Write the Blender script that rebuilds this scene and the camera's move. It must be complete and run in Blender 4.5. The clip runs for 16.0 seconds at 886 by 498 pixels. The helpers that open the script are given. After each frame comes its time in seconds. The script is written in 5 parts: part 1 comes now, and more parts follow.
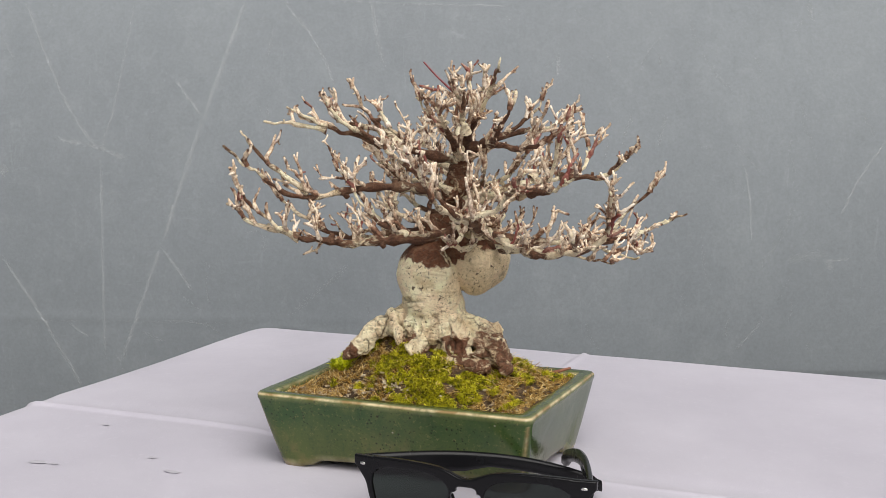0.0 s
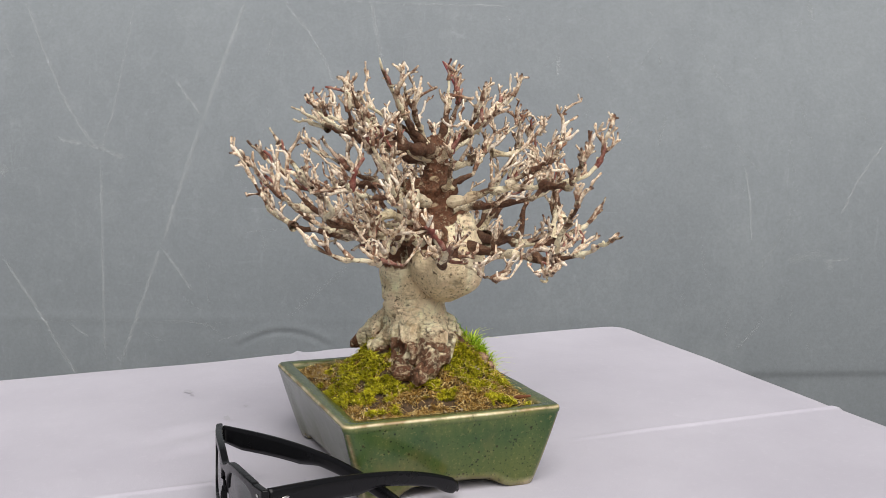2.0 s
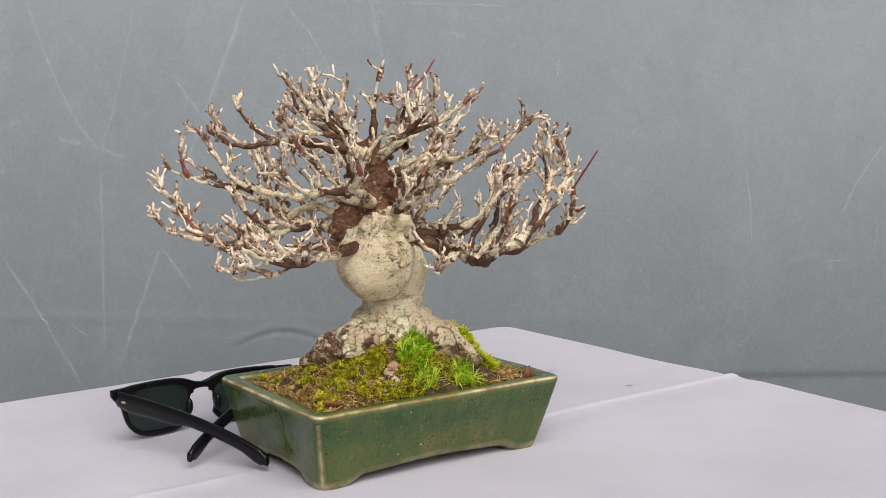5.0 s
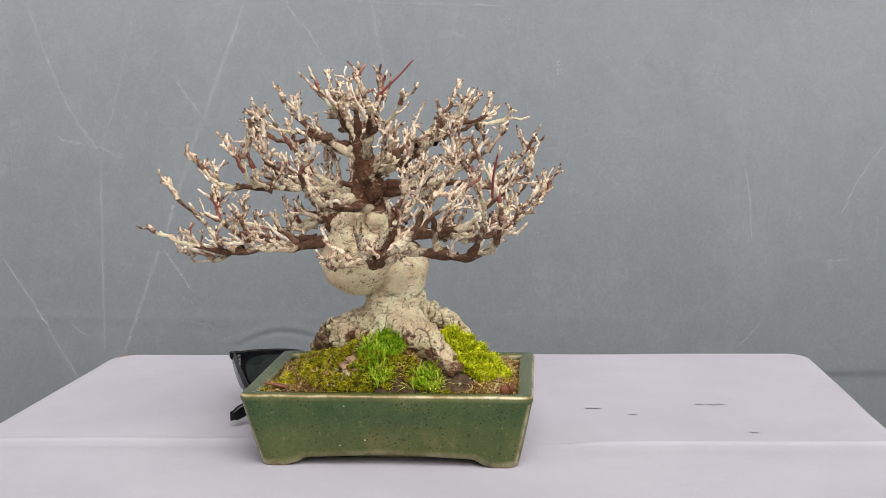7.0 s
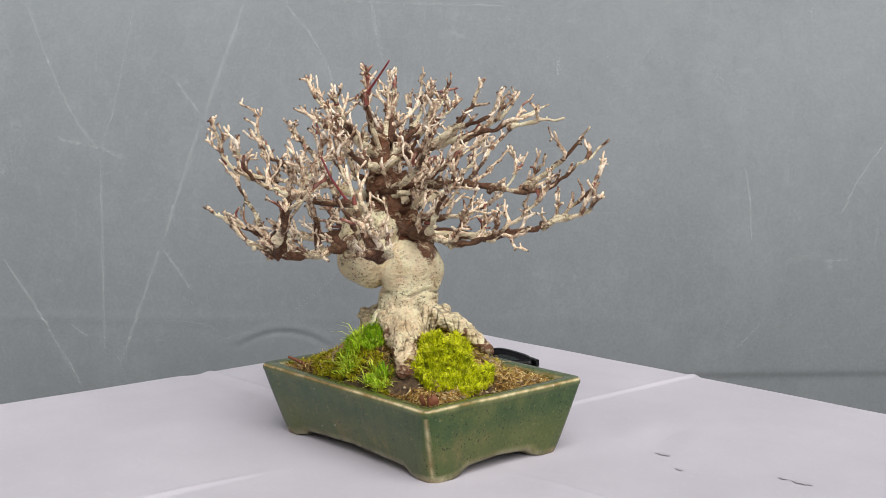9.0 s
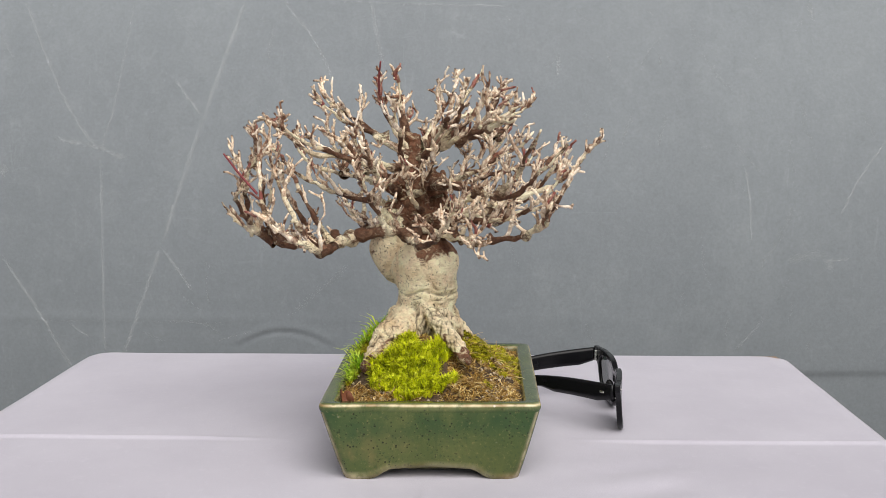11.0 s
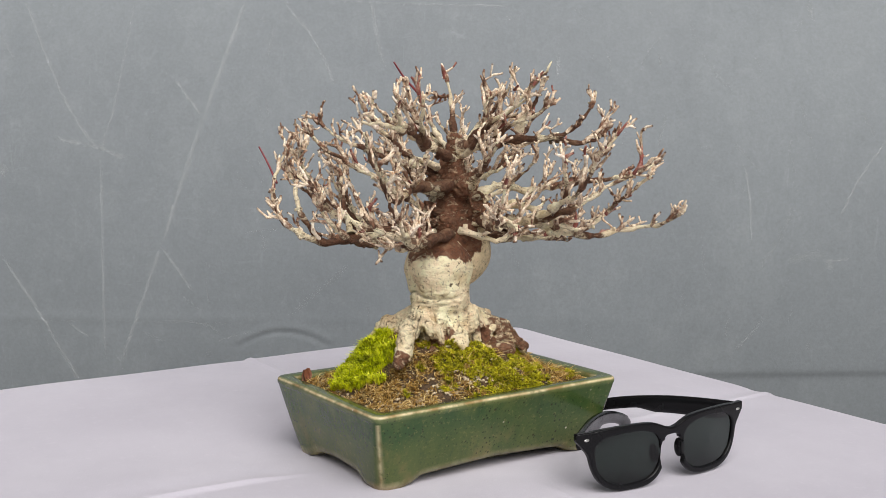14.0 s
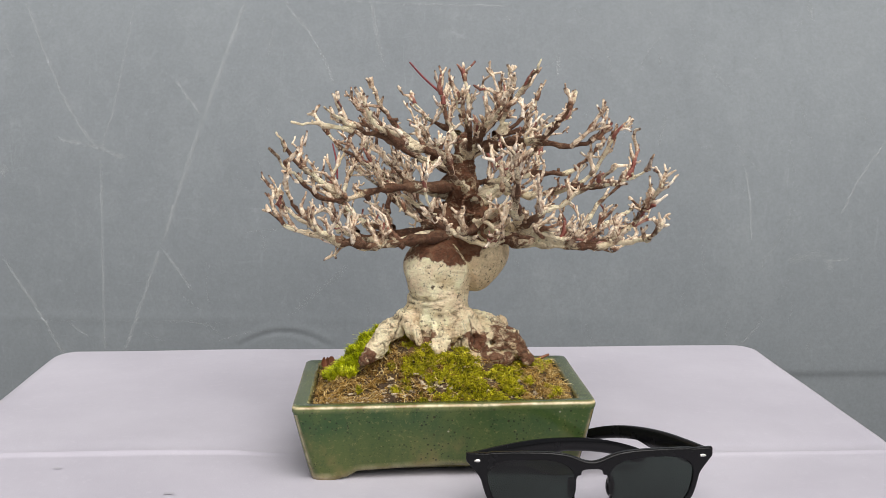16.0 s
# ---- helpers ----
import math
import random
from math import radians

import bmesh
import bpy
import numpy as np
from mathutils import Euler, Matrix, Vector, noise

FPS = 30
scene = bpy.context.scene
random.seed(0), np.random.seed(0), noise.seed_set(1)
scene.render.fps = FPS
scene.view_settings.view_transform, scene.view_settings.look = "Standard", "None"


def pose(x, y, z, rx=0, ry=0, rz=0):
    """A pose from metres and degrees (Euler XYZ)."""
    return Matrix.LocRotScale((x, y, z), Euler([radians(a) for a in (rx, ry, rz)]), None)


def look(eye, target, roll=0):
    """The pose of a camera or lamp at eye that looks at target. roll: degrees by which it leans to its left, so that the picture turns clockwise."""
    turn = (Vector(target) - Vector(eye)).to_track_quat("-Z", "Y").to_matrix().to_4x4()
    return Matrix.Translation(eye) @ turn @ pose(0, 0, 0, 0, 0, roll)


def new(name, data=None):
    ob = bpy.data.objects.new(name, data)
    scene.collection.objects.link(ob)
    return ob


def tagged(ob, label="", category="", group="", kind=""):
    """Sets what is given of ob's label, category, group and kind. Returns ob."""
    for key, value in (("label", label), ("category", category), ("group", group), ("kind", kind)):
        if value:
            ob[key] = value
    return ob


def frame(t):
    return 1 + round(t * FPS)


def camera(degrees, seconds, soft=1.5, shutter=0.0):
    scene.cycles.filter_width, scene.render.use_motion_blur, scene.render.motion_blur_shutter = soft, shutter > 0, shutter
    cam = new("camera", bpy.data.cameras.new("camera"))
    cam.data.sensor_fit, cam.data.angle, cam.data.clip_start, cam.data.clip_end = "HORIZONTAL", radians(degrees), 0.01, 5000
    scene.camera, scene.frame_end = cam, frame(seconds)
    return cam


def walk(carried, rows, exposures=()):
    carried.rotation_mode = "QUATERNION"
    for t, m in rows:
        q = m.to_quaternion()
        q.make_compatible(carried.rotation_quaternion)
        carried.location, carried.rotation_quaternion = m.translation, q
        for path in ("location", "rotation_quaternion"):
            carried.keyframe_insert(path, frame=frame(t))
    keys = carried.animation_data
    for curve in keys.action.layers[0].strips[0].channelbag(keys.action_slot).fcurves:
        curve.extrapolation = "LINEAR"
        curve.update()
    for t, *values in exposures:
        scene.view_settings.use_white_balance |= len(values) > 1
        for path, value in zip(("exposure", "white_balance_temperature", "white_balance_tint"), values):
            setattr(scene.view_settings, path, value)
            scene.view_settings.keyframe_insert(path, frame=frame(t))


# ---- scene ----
TABLE_Z = 0.78          # height of the cloth over the ground
cam = camera(40.39, 16.0, soft=0.7)
EYE = (0.0, -0.8247, TABLE_Z + 0.2411)
VIEW = look(EYE, (0.02273, 0.16768, TABLE_Z + 0.12031), -0.555)
walk(cam, [(0.0, VIEW), (16.0, VIEW)], exposures=[(0.0, 0.0), (16.0, 0.0)])

# turn of the table, degrees, by seconds
TURN = [(0.0, -24.6), (0.5, -35.1), (1.0, -45.9), (1.5, -59.0), (2.0, -71.8), (2.5, -86.8), (3.0, -101.0),
        (3.5, -111.0), (4.0, -122.7), (4.5, -134.8), (5.0, -146.8), (7.5, -195.5), (8.0, -205.4), (8.5, -219.0),
        (9.0, -231.4), (11.3, -279.3), (11.5, -283.5), (12.0, -288.8), (12.5, -294.4), (13.0, -303.2),
        (13.5, -314.1), (14.0, -328.0), (14.5, -339.2), (15.0, -348.0), (15.5, -354.1), (16.0, -358.8)]

# ---- world and light ----
SUN_ELEV, SUN_AZ = 48.0, -74.0     # azimuth counted from +x
world = bpy.data.worlds.new("sky")
scene.world = world
world.use_nodes = True
wn = world.node_tree
wn.nodes.clear()
sky = wn.nodes.new("ShaderNodeTexSky")
sky.sky_type = "NISHITA"
sky.sun_disc = False
sky.sun_elevation = radians(SUN_ELEV)
sky.sun_rotation = radians(90 - SUN_AZ)
sky.air_density, sky.dust_density, sky.ozone_density = 1.0, 6.0, 1.0
soft_sky = wn.nodes.new("ShaderNodeHueSaturation")
soft_sky.inputs["Saturation"].default_value = 0.25
wbg = wn.nodes.new("ShaderNodeBackground")
wbg.inputs["Strength"].default_value = 0.056
wout = wn.nodes.new("ShaderNodeOutputWorld")
wn.links.new(sky.outputs[0], soft_sky.inputs["Color"])
wn.links.new(soft_sky.outputs[0], wbg.inputs["Color"])
wn.links.new(wbg.outputs[0], wout.inputs["Surface"])
sun = new("sun", bpy.data.lights.new("sun", "SUN"))
sun.data.energy = 3.4
sun.data.angle = radians(60)
sun.data.color = (1.0, 0.97, 0.93)
_se, _sa = radians(SUN_ELEV), radians(SUN_AZ)
sun.matrix_world = look((4 * math.cos(_se) * math.cos(_sa), 4 * math.cos(_se) * math.sin(_sa), 4 * math.sin(_se) + 1), (0, 0, 1))


# ---- materials ----
class Nodes:
    """Small help to write node materials."""

    def __init__(self, name):
        self.mat = bpy.data.materials.new(name)
        self.mat.use_nodes = True
        self.t = self.mat.node_tree
        self.b = self.t.nodes["Principled BSDF"]
        self.co = self.t.nodes.new("ShaderNodeTexCoord").outputs["Object"]

    def put(self, key, value):
        s = self.b.inputs[key]
        if isinstance(value, bpy.types.NodeSocket):
            self.t.links.new(value, s)
        else:
            s.default_value = (*value, 1) if isinstance(value, tuple) and len(value) == 3 else value
        return self

    def noise(self, scale, detail=4.0, rough=0.55, stretch=None, distort=0.0, co=None):
        n = self.t.nodes.new("ShaderNodeTexNoise")
        n.inputs["Scale"].default_value, n.inputs["Detail"].default_value = scale, detail
        n.inputs["Roughness"].default_value, n.inputs["Distortion"].default_value = rough, distort
        src = co or self.co
        if stretch:
            m = self.t.nodes.new("ShaderNodeMapping")
            m.inputs["Scale"].default_value = stretch
            self.t.links.new(src, m.inputs["Vector"])
            src = m.outputs[0]
        self.t.links.new(src, n.inputs["Vector"])
        return n.outputs["Fac"]

    def cells(self, scale, feature="F1", rnd=1.0):
        n = self.t.nodes.new("ShaderNodeTexVoronoi")
        n.feature = feature
        n.inputs["Scale"].default_value, n.inputs["Randomness"].default_value = scale, rnd
        self.t.links.new(self.co, n.inputs["Vector"])
        return n.outputs["Distance"]

    def ramp(self, fac, lo, hi, a=0.0, b=1.0):
        n = self.t.nodes.new("ShaderNodeMapRange")
        n.inputs["From Min"].default_value, n.inputs["From Max"].default_value = lo, hi
        n.inputs["To Min"].default_value, n.inputs["To Max"].default_value = a, b
        self.t.links.new(fac, n.inputs["Value"])
        return n.outputs[0]

    def mix(self, fac, a, b):
        n = self.t.nodes.new("ShaderNodeMix")
        n.data_type = "RGBA"
        for key, v in ((0, fac), (6, a), (7, b)):
            if isinstance(v, bpy.types.NodeSocket):
                self.t.links.new(v, n.inputs[key])
            else:
                n.inputs[key].default_value = (*v, 1) if isinstance(v, tuple) else v
        return n.outputs[2]

    def op(self, kind, a, b=0.0):
        n = self.t.nodes.new("ShaderNodeMath")
        n.operation = kind
        for i, v in enumerate((a, b)):
            if isinstance(v, bpy.types.NodeSocket):
                self.t.links.new(v, n.inputs[i])
            else:
                n.inputs[i].default_value = v
        return n.outputs[0]

    def axis(self, k):
        n = self.t.nodes.new("ShaderNodeSeparateXYZ")
        self.t.links.new(self.co, n.inputs[0])
        return n.outputs[k]

    def attr(self, name):
        n = self.t.nodes.new("ShaderNodeAttribute")
        n.attribute_name = name
        return n.outputs["Fac"]

    def island(self):
        return self.t.nodes.new("ShaderNodeNewGeometry").outputs["Random Per Island"]

    def bump(self, fac, strength=0.4, dist=0.001):
        n = self.t.nodes.new("ShaderNodeBump")
        n.inputs["Strength"].default_value, n.inputs["Distance"].default_value = strength, dist
        self.t.links.new(fac, n.inputs["Height"])
        old = self.b.inputs["Normal"].links
        if old:
            self.t.links.new(old[0].from_socket, n.inputs["Normal"])
        self.t.links.new(n.outputs[0], self.b.inputs["Normal"])
        return self


def mat_cloth():
    m = Nodes("lilac_grey_cotton")
    big, fine = m.noise(7, 5), m.noise(1500, 2)
    col = m.mix(m.ramp(big, 0.35, 0.7), (0.445, 0.424, 0.488), (0.518, 0.496, 0.562))
    col = m.mix(m.ramp(fine, 0.3, 0.7), col, m.mix(0.85, (0.40, 0.385, 0.43), col))
    col = m.mix(m.ramp(m.noise(38, 5, 0.7), 0.46, 0.66, 0, 0.14), col, (0.40, 0.375, 0.44))
    col = m.mix(m.ramp(m.noise(150, 5, 0.7), 0.56, 0.74, 0, 0.14), col, (0.72, 0.69, 0.75))
    m.put("Base Color", col).put("Roughness", 0.92).put("Sheen Weight", 0.15)
    m.bump(m.noise(900, 3), 0.25, 0.0006).bump(m.noise(28, 4), 0.25, 0.003)
    return m.mat


def mat_stain():
    m = Nodes("grey_stain")
    m.put("Base Color", m.mix(m.noise(300), (0.36, 0.35, 0.39), (0.52, 0.50, 0.55))).put("Roughness", 0.9)
    return m.mat


def mat_backdrop():
    m = Nodes("grey_vinyl")
    cloud, mid, fine = m.noise(1.6, 6, 0.6), m.noise(9, 6, 0.65, (1.0, 1.0, 0.5)), m.noise(260, 3)
    col = m.mix(m.ramp(cloud, 0.3, 0.7), (0.163, 0.180, 0.198), (0.211, 0.232, 0.251))
    col = m.mix(m.ramp(mid, 0.52, 0.80, 0, 0.30), col, (0.33, 0.355, 0.37))
    blot = m.noise(48, 6, 0.72, (1.0, 1.0, 0.8), 0.5)
    col = m.mix(m.ramp(blot, 0.50, 0.76, 0, 0.22), col, (0.30, 0.325, 0.335))
    col = m.mix(m.ramp(blot, 0.26, 0.44, 0.20, 0), col, (0.10, 0.113, 0.122))
    for way in ((2.6, 1.0, 0.30), (0.35, 1.0, 2.2), (1.6, 1.0, 1.1)):
        scr = m.noise(17, 6, 0.78, way, 1.6)
        col = m.mix(m.ramp(scr, 0.62, 0.80, 0, 0.26), col, (0.40, 0.43, 0.44))
    col = m.mix(m.ramp(fine, 0.3, 0.7, 0.0, 0.28), col, (0.125, 0.138, 0.147))
    m.put("Base Color", col).put("Roughness", m.ramp(mid, 0.3, 0.8, 0.55, 0.75)).put("Specular IOR Level", 0.35)
    m.bump(m.noise(3.2, 4), 0.12, 0.02).bump(blot, 0.10, 0.003).bump(m.noise(420, 2), 0.15, 0.0006)
    return m.mat


def mat_scuff():
    m = Nodes("pale_crease")
    m.put("Base Color", m.mix(m.noise(60), (0.50, 0.53, 0.545), (0.66, 0.69, 0.70))).put("Roughness", 0.8)
    m.put("Alpha", m.op("MULTIPLY", m.ramp(m.noise(70, 6, 0.8, None, 0.8), 0.34, 0.66), m.attr("fade")))
    return m.mat


def mat_glaze():
    m = Nodes("green_glaze")
    run, f = m.noise(26, 5, 0.6, (1.0, 1.0, 0.45)), m.noise(420, 4, 0.7)
    col = m.mix(m.ramp(run, 0.32, 0.68), (0.030, 0.072, 0.020), (0.110, 0.130, 0.038))
    col = m.mix(m.ramp(m.noise(11, 3), 0.45, 0.7, 0, 0.65), col, (0.022, 0.070, 0.022))
    z = m.axis(2)
    wavy = m.op("ADD", z, m.ramp(run, 0.3, 0.7, -0.010, 0.010))
    col = m.mix(m.ramp(wavy, 0.010, 0.040, 0.45, 0.0), col, (0.105, 0.112, 0.028))
    band = m.op("MULTIPLY", m.ramp(wavy, 0.026, 0.036), m.ramp(wavy, 0.040, 0.047, 1.0, 0.0))
    col = m.mix(m.op("MULTIPLY", band, m.ramp(m.noise(40, 4), 0.35, 0.6, 0.1, 0.65)), col, (0.024, 0.064, 0.020))
    col = m.mix(m.ramp(m.noise(75, 4, 0.6, (1.0, 1.0, 0.12)), 0.54, 0.74, 0.0, 0.5), col, (0.022, 0.050, 0.018))
    pits = m.ramp(m.op("ADD", m.cells(390), m.ramp(m.noise(200, 3), 0.3, 0.7, -0.10, 0.12)), 0.13, 0.27, 1.0, 0.0)
    pitmask = m.op("MULTIPLY", pits, m.op("MAXIMUM", m.ramp(m.noise(34, 4), 0.42, 0.54), m.op("MULTIPLY", band, m.ramp(m.noise(60, 3), 0.35, 0.55))))
    col = m.mix(m.ramp(f, 0.56, 0.68, 0.0, 0.6), col, (0.03, 0.060, 0.024))
    col = m.mix(m.ramp(f, 0.32, 0.42, 0.45, 0.0), col, (0.22, 0.20, 0.07))
    rust = m.op("MULTIPLY", m.ramp(m.noise(24, 6, 0.7, (1.0, 1.0, 0.6)), 0.52, 0.68, 0.0, 0.6), m.ramp(wavy, 0.020, 0.040, 1.0, 0.15))
    col = m.mix(rust, col, (0.19, 0.145, 0.055))
    col = m.mix(m.op("MULTIPLY", pitmask, 0.9), col, (0.012, 0.018, 0.010))
    blot = m.op("MULTIPLY", m.ramp(m.cells(120), 0.06, 0.13, 1.0, 0.0), m.ramp(m.noise(17, 3), 0.46, 0.56))
    col = m.mix(m.op("MULTIPLY", blot, 0.85), col, (0.020, 0.016, 0.008))
    # worn tan edges; on the lip this colour also paints the highlight line
    warm = m.op("MULTIPLY", m.attr("edge"), m.ramp(m.noise(150, 5, 0.7), 0.20, 0.48))
    col = m.mix(m.op("MINIMUM", warm, 0.92), col, m.mix(m.ramp(m.noise(60, 4), 0.4, 0.6), (0.34, 0.22, 0.10), (0.74, 0.62, 0.38)))
    chips = m.op("MULTIPLY", m.ramp(m.cells(75), 0.035, 0.07, 1.0, 0.0), m.ramp(m.noise(20, 2), 0.5, 0.6))
    col = m.mix(chips, col, (0.55, 0.50, 0.38))
    m.put("Base Color", col).put("Roughness", m.ramp(run, 0.3, 0.7, 0.10, 0.24)).put("Specular IOR Level", 0.42)
    m.bump(m.noise(90, 4), 0.22, 0.0014).bump(m.noise(260, 3), 0.10, 0.0006).bump(pits, -0.15, 0.0005)
    return m.mat


def mat_bark(name, pale, dark, brown_from, brown_to, crack=0.5):
    """Pale flaking bark with brown patches, dark furrows, tan roots and a yellow-green bloom."""
    m = Nodes(name)
    a, b, f = m.noise(70, 6, 0.65), m.noise(34, 5, 0.65, None, 0.6), m.noise(420, 6, 0.75)
    flake = m.noise(130, 5, 0.7, (1.0, 1.0, 1.5), 0.6)
    col = m.mix(m.ramp(a, 0.35, 0.65), tuple(c * 0.88 for c in pale), tuple(min(0.96, c * 1.2) for c in pale))
    col = m.mix(m.ramp(flake, 0.36, 0.45, 0.45, 0.0), col, (0.50, 0.34, 0.17))
    col = m.mix(m.ramp(m.noise(45, 5, 0.6), 0.54, 0.68, 0, 0.5), col, (0.58, 0.43, 0.20))
    rough = m.op("MULTIPLY", m.attr("tan"), m.ramp(m.noise(85, 6, 0.7, (1.0, 1.0, 0.6), 0.8), 0.44, 0.62, 0.0, 0.7))
    col = m.mix(rough, col, m.mix(m.ramp(f, 0.35, 0.62), (0.30, 0.175, 0.085), (0.86, 0.64, 0.40)))
    col = m.mix(m.op("MULTIPLY", m.attr("olive"), m.ramp(a, 0.3, 0.65, 0.35, 0.9)), col, m.mix(m.ramp(f, 0.35, 0.65), (0.52, 0.38, 0.20), (0.95, 0.76, 0.51)))
    fibre = m.op("MULTIPLY", m.ramp(m.noise(95, 5, 0.75, (1.0, 1.0, 2.0), 1.4), 0.54, 0.62), m.ramp(m.noise(30, 3), 0.46, 0.66, 0.0, 0.65))
    col = m.mix(fibre, col, (0.24, 0.145, 0.065))
    speck = m.op("MULTIPLY", m.ramp(m.noise(520, 3, 0.6), 0.58, 0.66), m.ramp(m.noise(55, 3), 0.42, 0.6, 0.15, 1.0))
    col = m.mix(speck, col, (0.09, 0.055, 0.03))
    brown = m.op("ADD", m.ramp(b, brown_from, brown_to), m.ramp(m.op("ADD", m.attr("brown"), m.ramp(flake, 0.25, 0.75, -0.42, 0.42)), 0.40, 0.66))
    tone = m.mix(m.ramp(f, 0.3, 0.7), dark, (dark[0] * 3.2, dark[1] * 2.7, dark[2] * 2.2))
    tone = m.mix(m.ramp(flake, 0.50, 0.70, 0, 0.65), tone, (0.30, 0.185, 0.11))
    col = m.mix(m.op("MINIMUM", brown, 1.0), col, tone)
    line = m.op("ABSOLUTE", m.op("SUBTRACT", m.noise(16, 3, 0.5, (1.0, 1.0, 2.2), 0.3), 0.5))
    cr = m.op("MULTIPLY", m.ramp(line, 0.002, 0.010, 1.0, 0.0), m.ramp(m.noise(22, 3), 0.52, 0.62, 0.0, crack))
    col = m.mix(cr, col, (0.045, 0.03, 0.02))
    # shade of the carved furrows, painted in as dark brown
    shaded = m.op("MULTIPLY", m.ramp(m.attr("crease_shade"), 0.22, 0.85), m.ramp(f, 0.3, 0.6, 0.5, 1.0))
    col = m.mix(shaded, col, (0.055, 0.032, 0.017))
    m.put("Base Color", col).put("Roughness", 0.75).put("Specular IOR Level", 0.35)
    m.bump(a, 0.6, 0.003).bump(flake, 1.0, 0.0026).bump(f, 0.9, 0.0016).bump(fibre, -0.9, 0.0016).bump(cr, -0.8, 0.0012)
    return m.mat


def mat_twig():
    m = Nodes("twig_bark")
    a, f, isl, sp = m.noise(60, 5, 0.6, None, 0.4), m.noise(420, 5, 0.75), m.island(), m.noise(170, 4, 0.65)
    pale = m.mix(m.ramp(f, 0.36, 0.58), (0.50, 0.28, 0.15), (0.98, 0.85, 0.66))
    pale = m.mix(m.ramp(isl, 0.0, 0.25, 0.45, 0.0), pale, (0.93, 0.90, 0.84))
    brown = m.mix(m.ramp(f, 0.35, 0.65), (0.045, 0.019, 0.012), (0.30, 0.145, 0.082))
    fac = m.op("ADD", m.ramp(a, 0.40, 0.62, -0.25, 0.35), m.ramp(isl, 0.3, 1.0, -0.2, 0.3))
    fac = m.op("ADD", fac, m.ramp(sp, 0.34, 0.66, -0.45, 0.45))
    fac = m.op("ADD", fac, m.op("MULTIPLY", m.attr("brown"), 0.75))
    col = m.mix(m.ramp(fac, -0.02, 0.70), pale, brown)
    col = m.mix(m.ramp(isl, 0.94, 0.95, 0.0, 0.7), col, (0.23, 0.05, 0.045))
    col = m.mix(m.ramp(m.attr("brown"), 0.8, 0.95, 0.0, 0.8), col, (0.05, 0.036, 0.032))
    m.put("Base Color", col).put("Roughness", 0.65).put("Specular IOR Level", 0.4)
    m.bump(f, 0.9, 0.0010).bump(m.noise(200, 3), 0.8, 0.0014)
    return m.mat


def mat_plain(name, a, b, scale=200, rough=0.8, bump=0.4, dist=0.001):
    m = Nodes(name)
    n = m.noise(scale, 5, 0.65)
    m.put("Base Color", m.mix(m.ramp(n, 0.3, 0.7), a, b)).put("Roughness", rough)
    if bump:
        m.bump(n, bump, dist)
    return m.mat


def mat_blades(name, a, b, c):
    """Many small leaves, each of its own shade."""
    m = Nodes(name)
    isl = m.island()
    col = m.mix(m.ramp(isl, 0.0, 0.6), a, b)
    col = m.mix(m.ramp(isl, 0.6, 1.0), col, c)
    col = m.mix(m.ramp(m.noise(190, 4, 0.65), 0.52, 0.66, 0, 0.75), col, tuple(0.25 * q for q in a))
    m.put("Base Color", col).put("Roughness", 0.6)
    thin, both = m.t.nodes.new("ShaderNodeBsdfTranslucent"), m.t.nodes.new("ShaderNodeMixShader")
    both.inputs[0].default_value = 0.28
    m.t.links.new(col, thin.inputs["Color"])
    m.t.links.new(m.b.outputs[0], both.inputs[1])
    m.t.links.new(thin.outputs[0], both.inputs[2])
    m.t.links.new(both.outputs[0], m.t.nodes["Material Output"].inputs["Surface"])
    return m.mat


def mat_black():
    m = Nodes("black_acetate")
    f = m.noise(900, 3)
    m.put("Base Color", (0.006, 0.006, 0.007)).put("Roughness", m.ramp(m.noise(60, 4), 0.3, 0.7, 0.16, 0.30)).put("IOR", 1.42)
    m.put("Specular IOR Level", 0.28).bump(f, 0.03, 0.0003)
    return m.mat


def mat_lens():
    m = Nodes("dark_green_lens")
    m.put("Base Color", (0.035, 0.05, 0.042)).put("Transmission Weight", 1.0).put("Roughness", 0.0).put("IOR", 1.45)
    return m.mat


def mat_metal():
    m = Nodes("steel")
    m.put("Base Color", (0.75, 0.74, 0.7)).put("Metallic", 1.0).put("Roughness", m.ramp(m.noise(700), 0.3, 0.7, 0.2, 0.4))
    return m.mat


CLOTH, STAIN, VINYL, SCUFF, GLAZE = mat_cloth(), mat_stain(), mat_backdrop(), mat_scuff(), mat_glaze()
TRUNK = mat_bark("trunk_bark", (0.98, 0.765, 0.525), (0.070, 0.032, 0.019), 0.70, 0.75, 0.4)
LIMB = mat_bark("limb_bark", (0.92, 0.74, 0.53), (0.050, 0.025, 0.016), 0.62, 0.70, 0.5)
TWIG = mat_twig()
SOIL = mat_plain("dark_soil", (0.016, 0.010, 0.006), (0.15, 0.092, 0.048), 240, 0.95, 0.9, 0.003)
GRIT = mat_plain("pale_grit", (0.13, 0.08, 0.04), (0.86, 0.74, 0.54), 150)
LIME = mat_blades("lime_moss", (0.26, 0.32, 0.004), (0.88, 0.91, 0.012), (0.98, 0.98, 0.10))
OLIVE = mat_blades("olive_moss", (0.13, 0.125, 0.006), (0.60, 0.56, 0.014), (0.95, 0.86, 0.08))
DRY = mat_blades("dry_moss", (0.15, 0.065, 0.014), (0.60, 0.37, 0.085), (0.97, 0.80, 0.40))
STAR = mat_blades("star_moss", (0.20, 0.40, 0.008), (0.48, 0.72, 0.02), (0.80, 0.90, 0.12))
ACETATE, LENS, STEEL = mat_black(), mat_lens(), mat_metal()
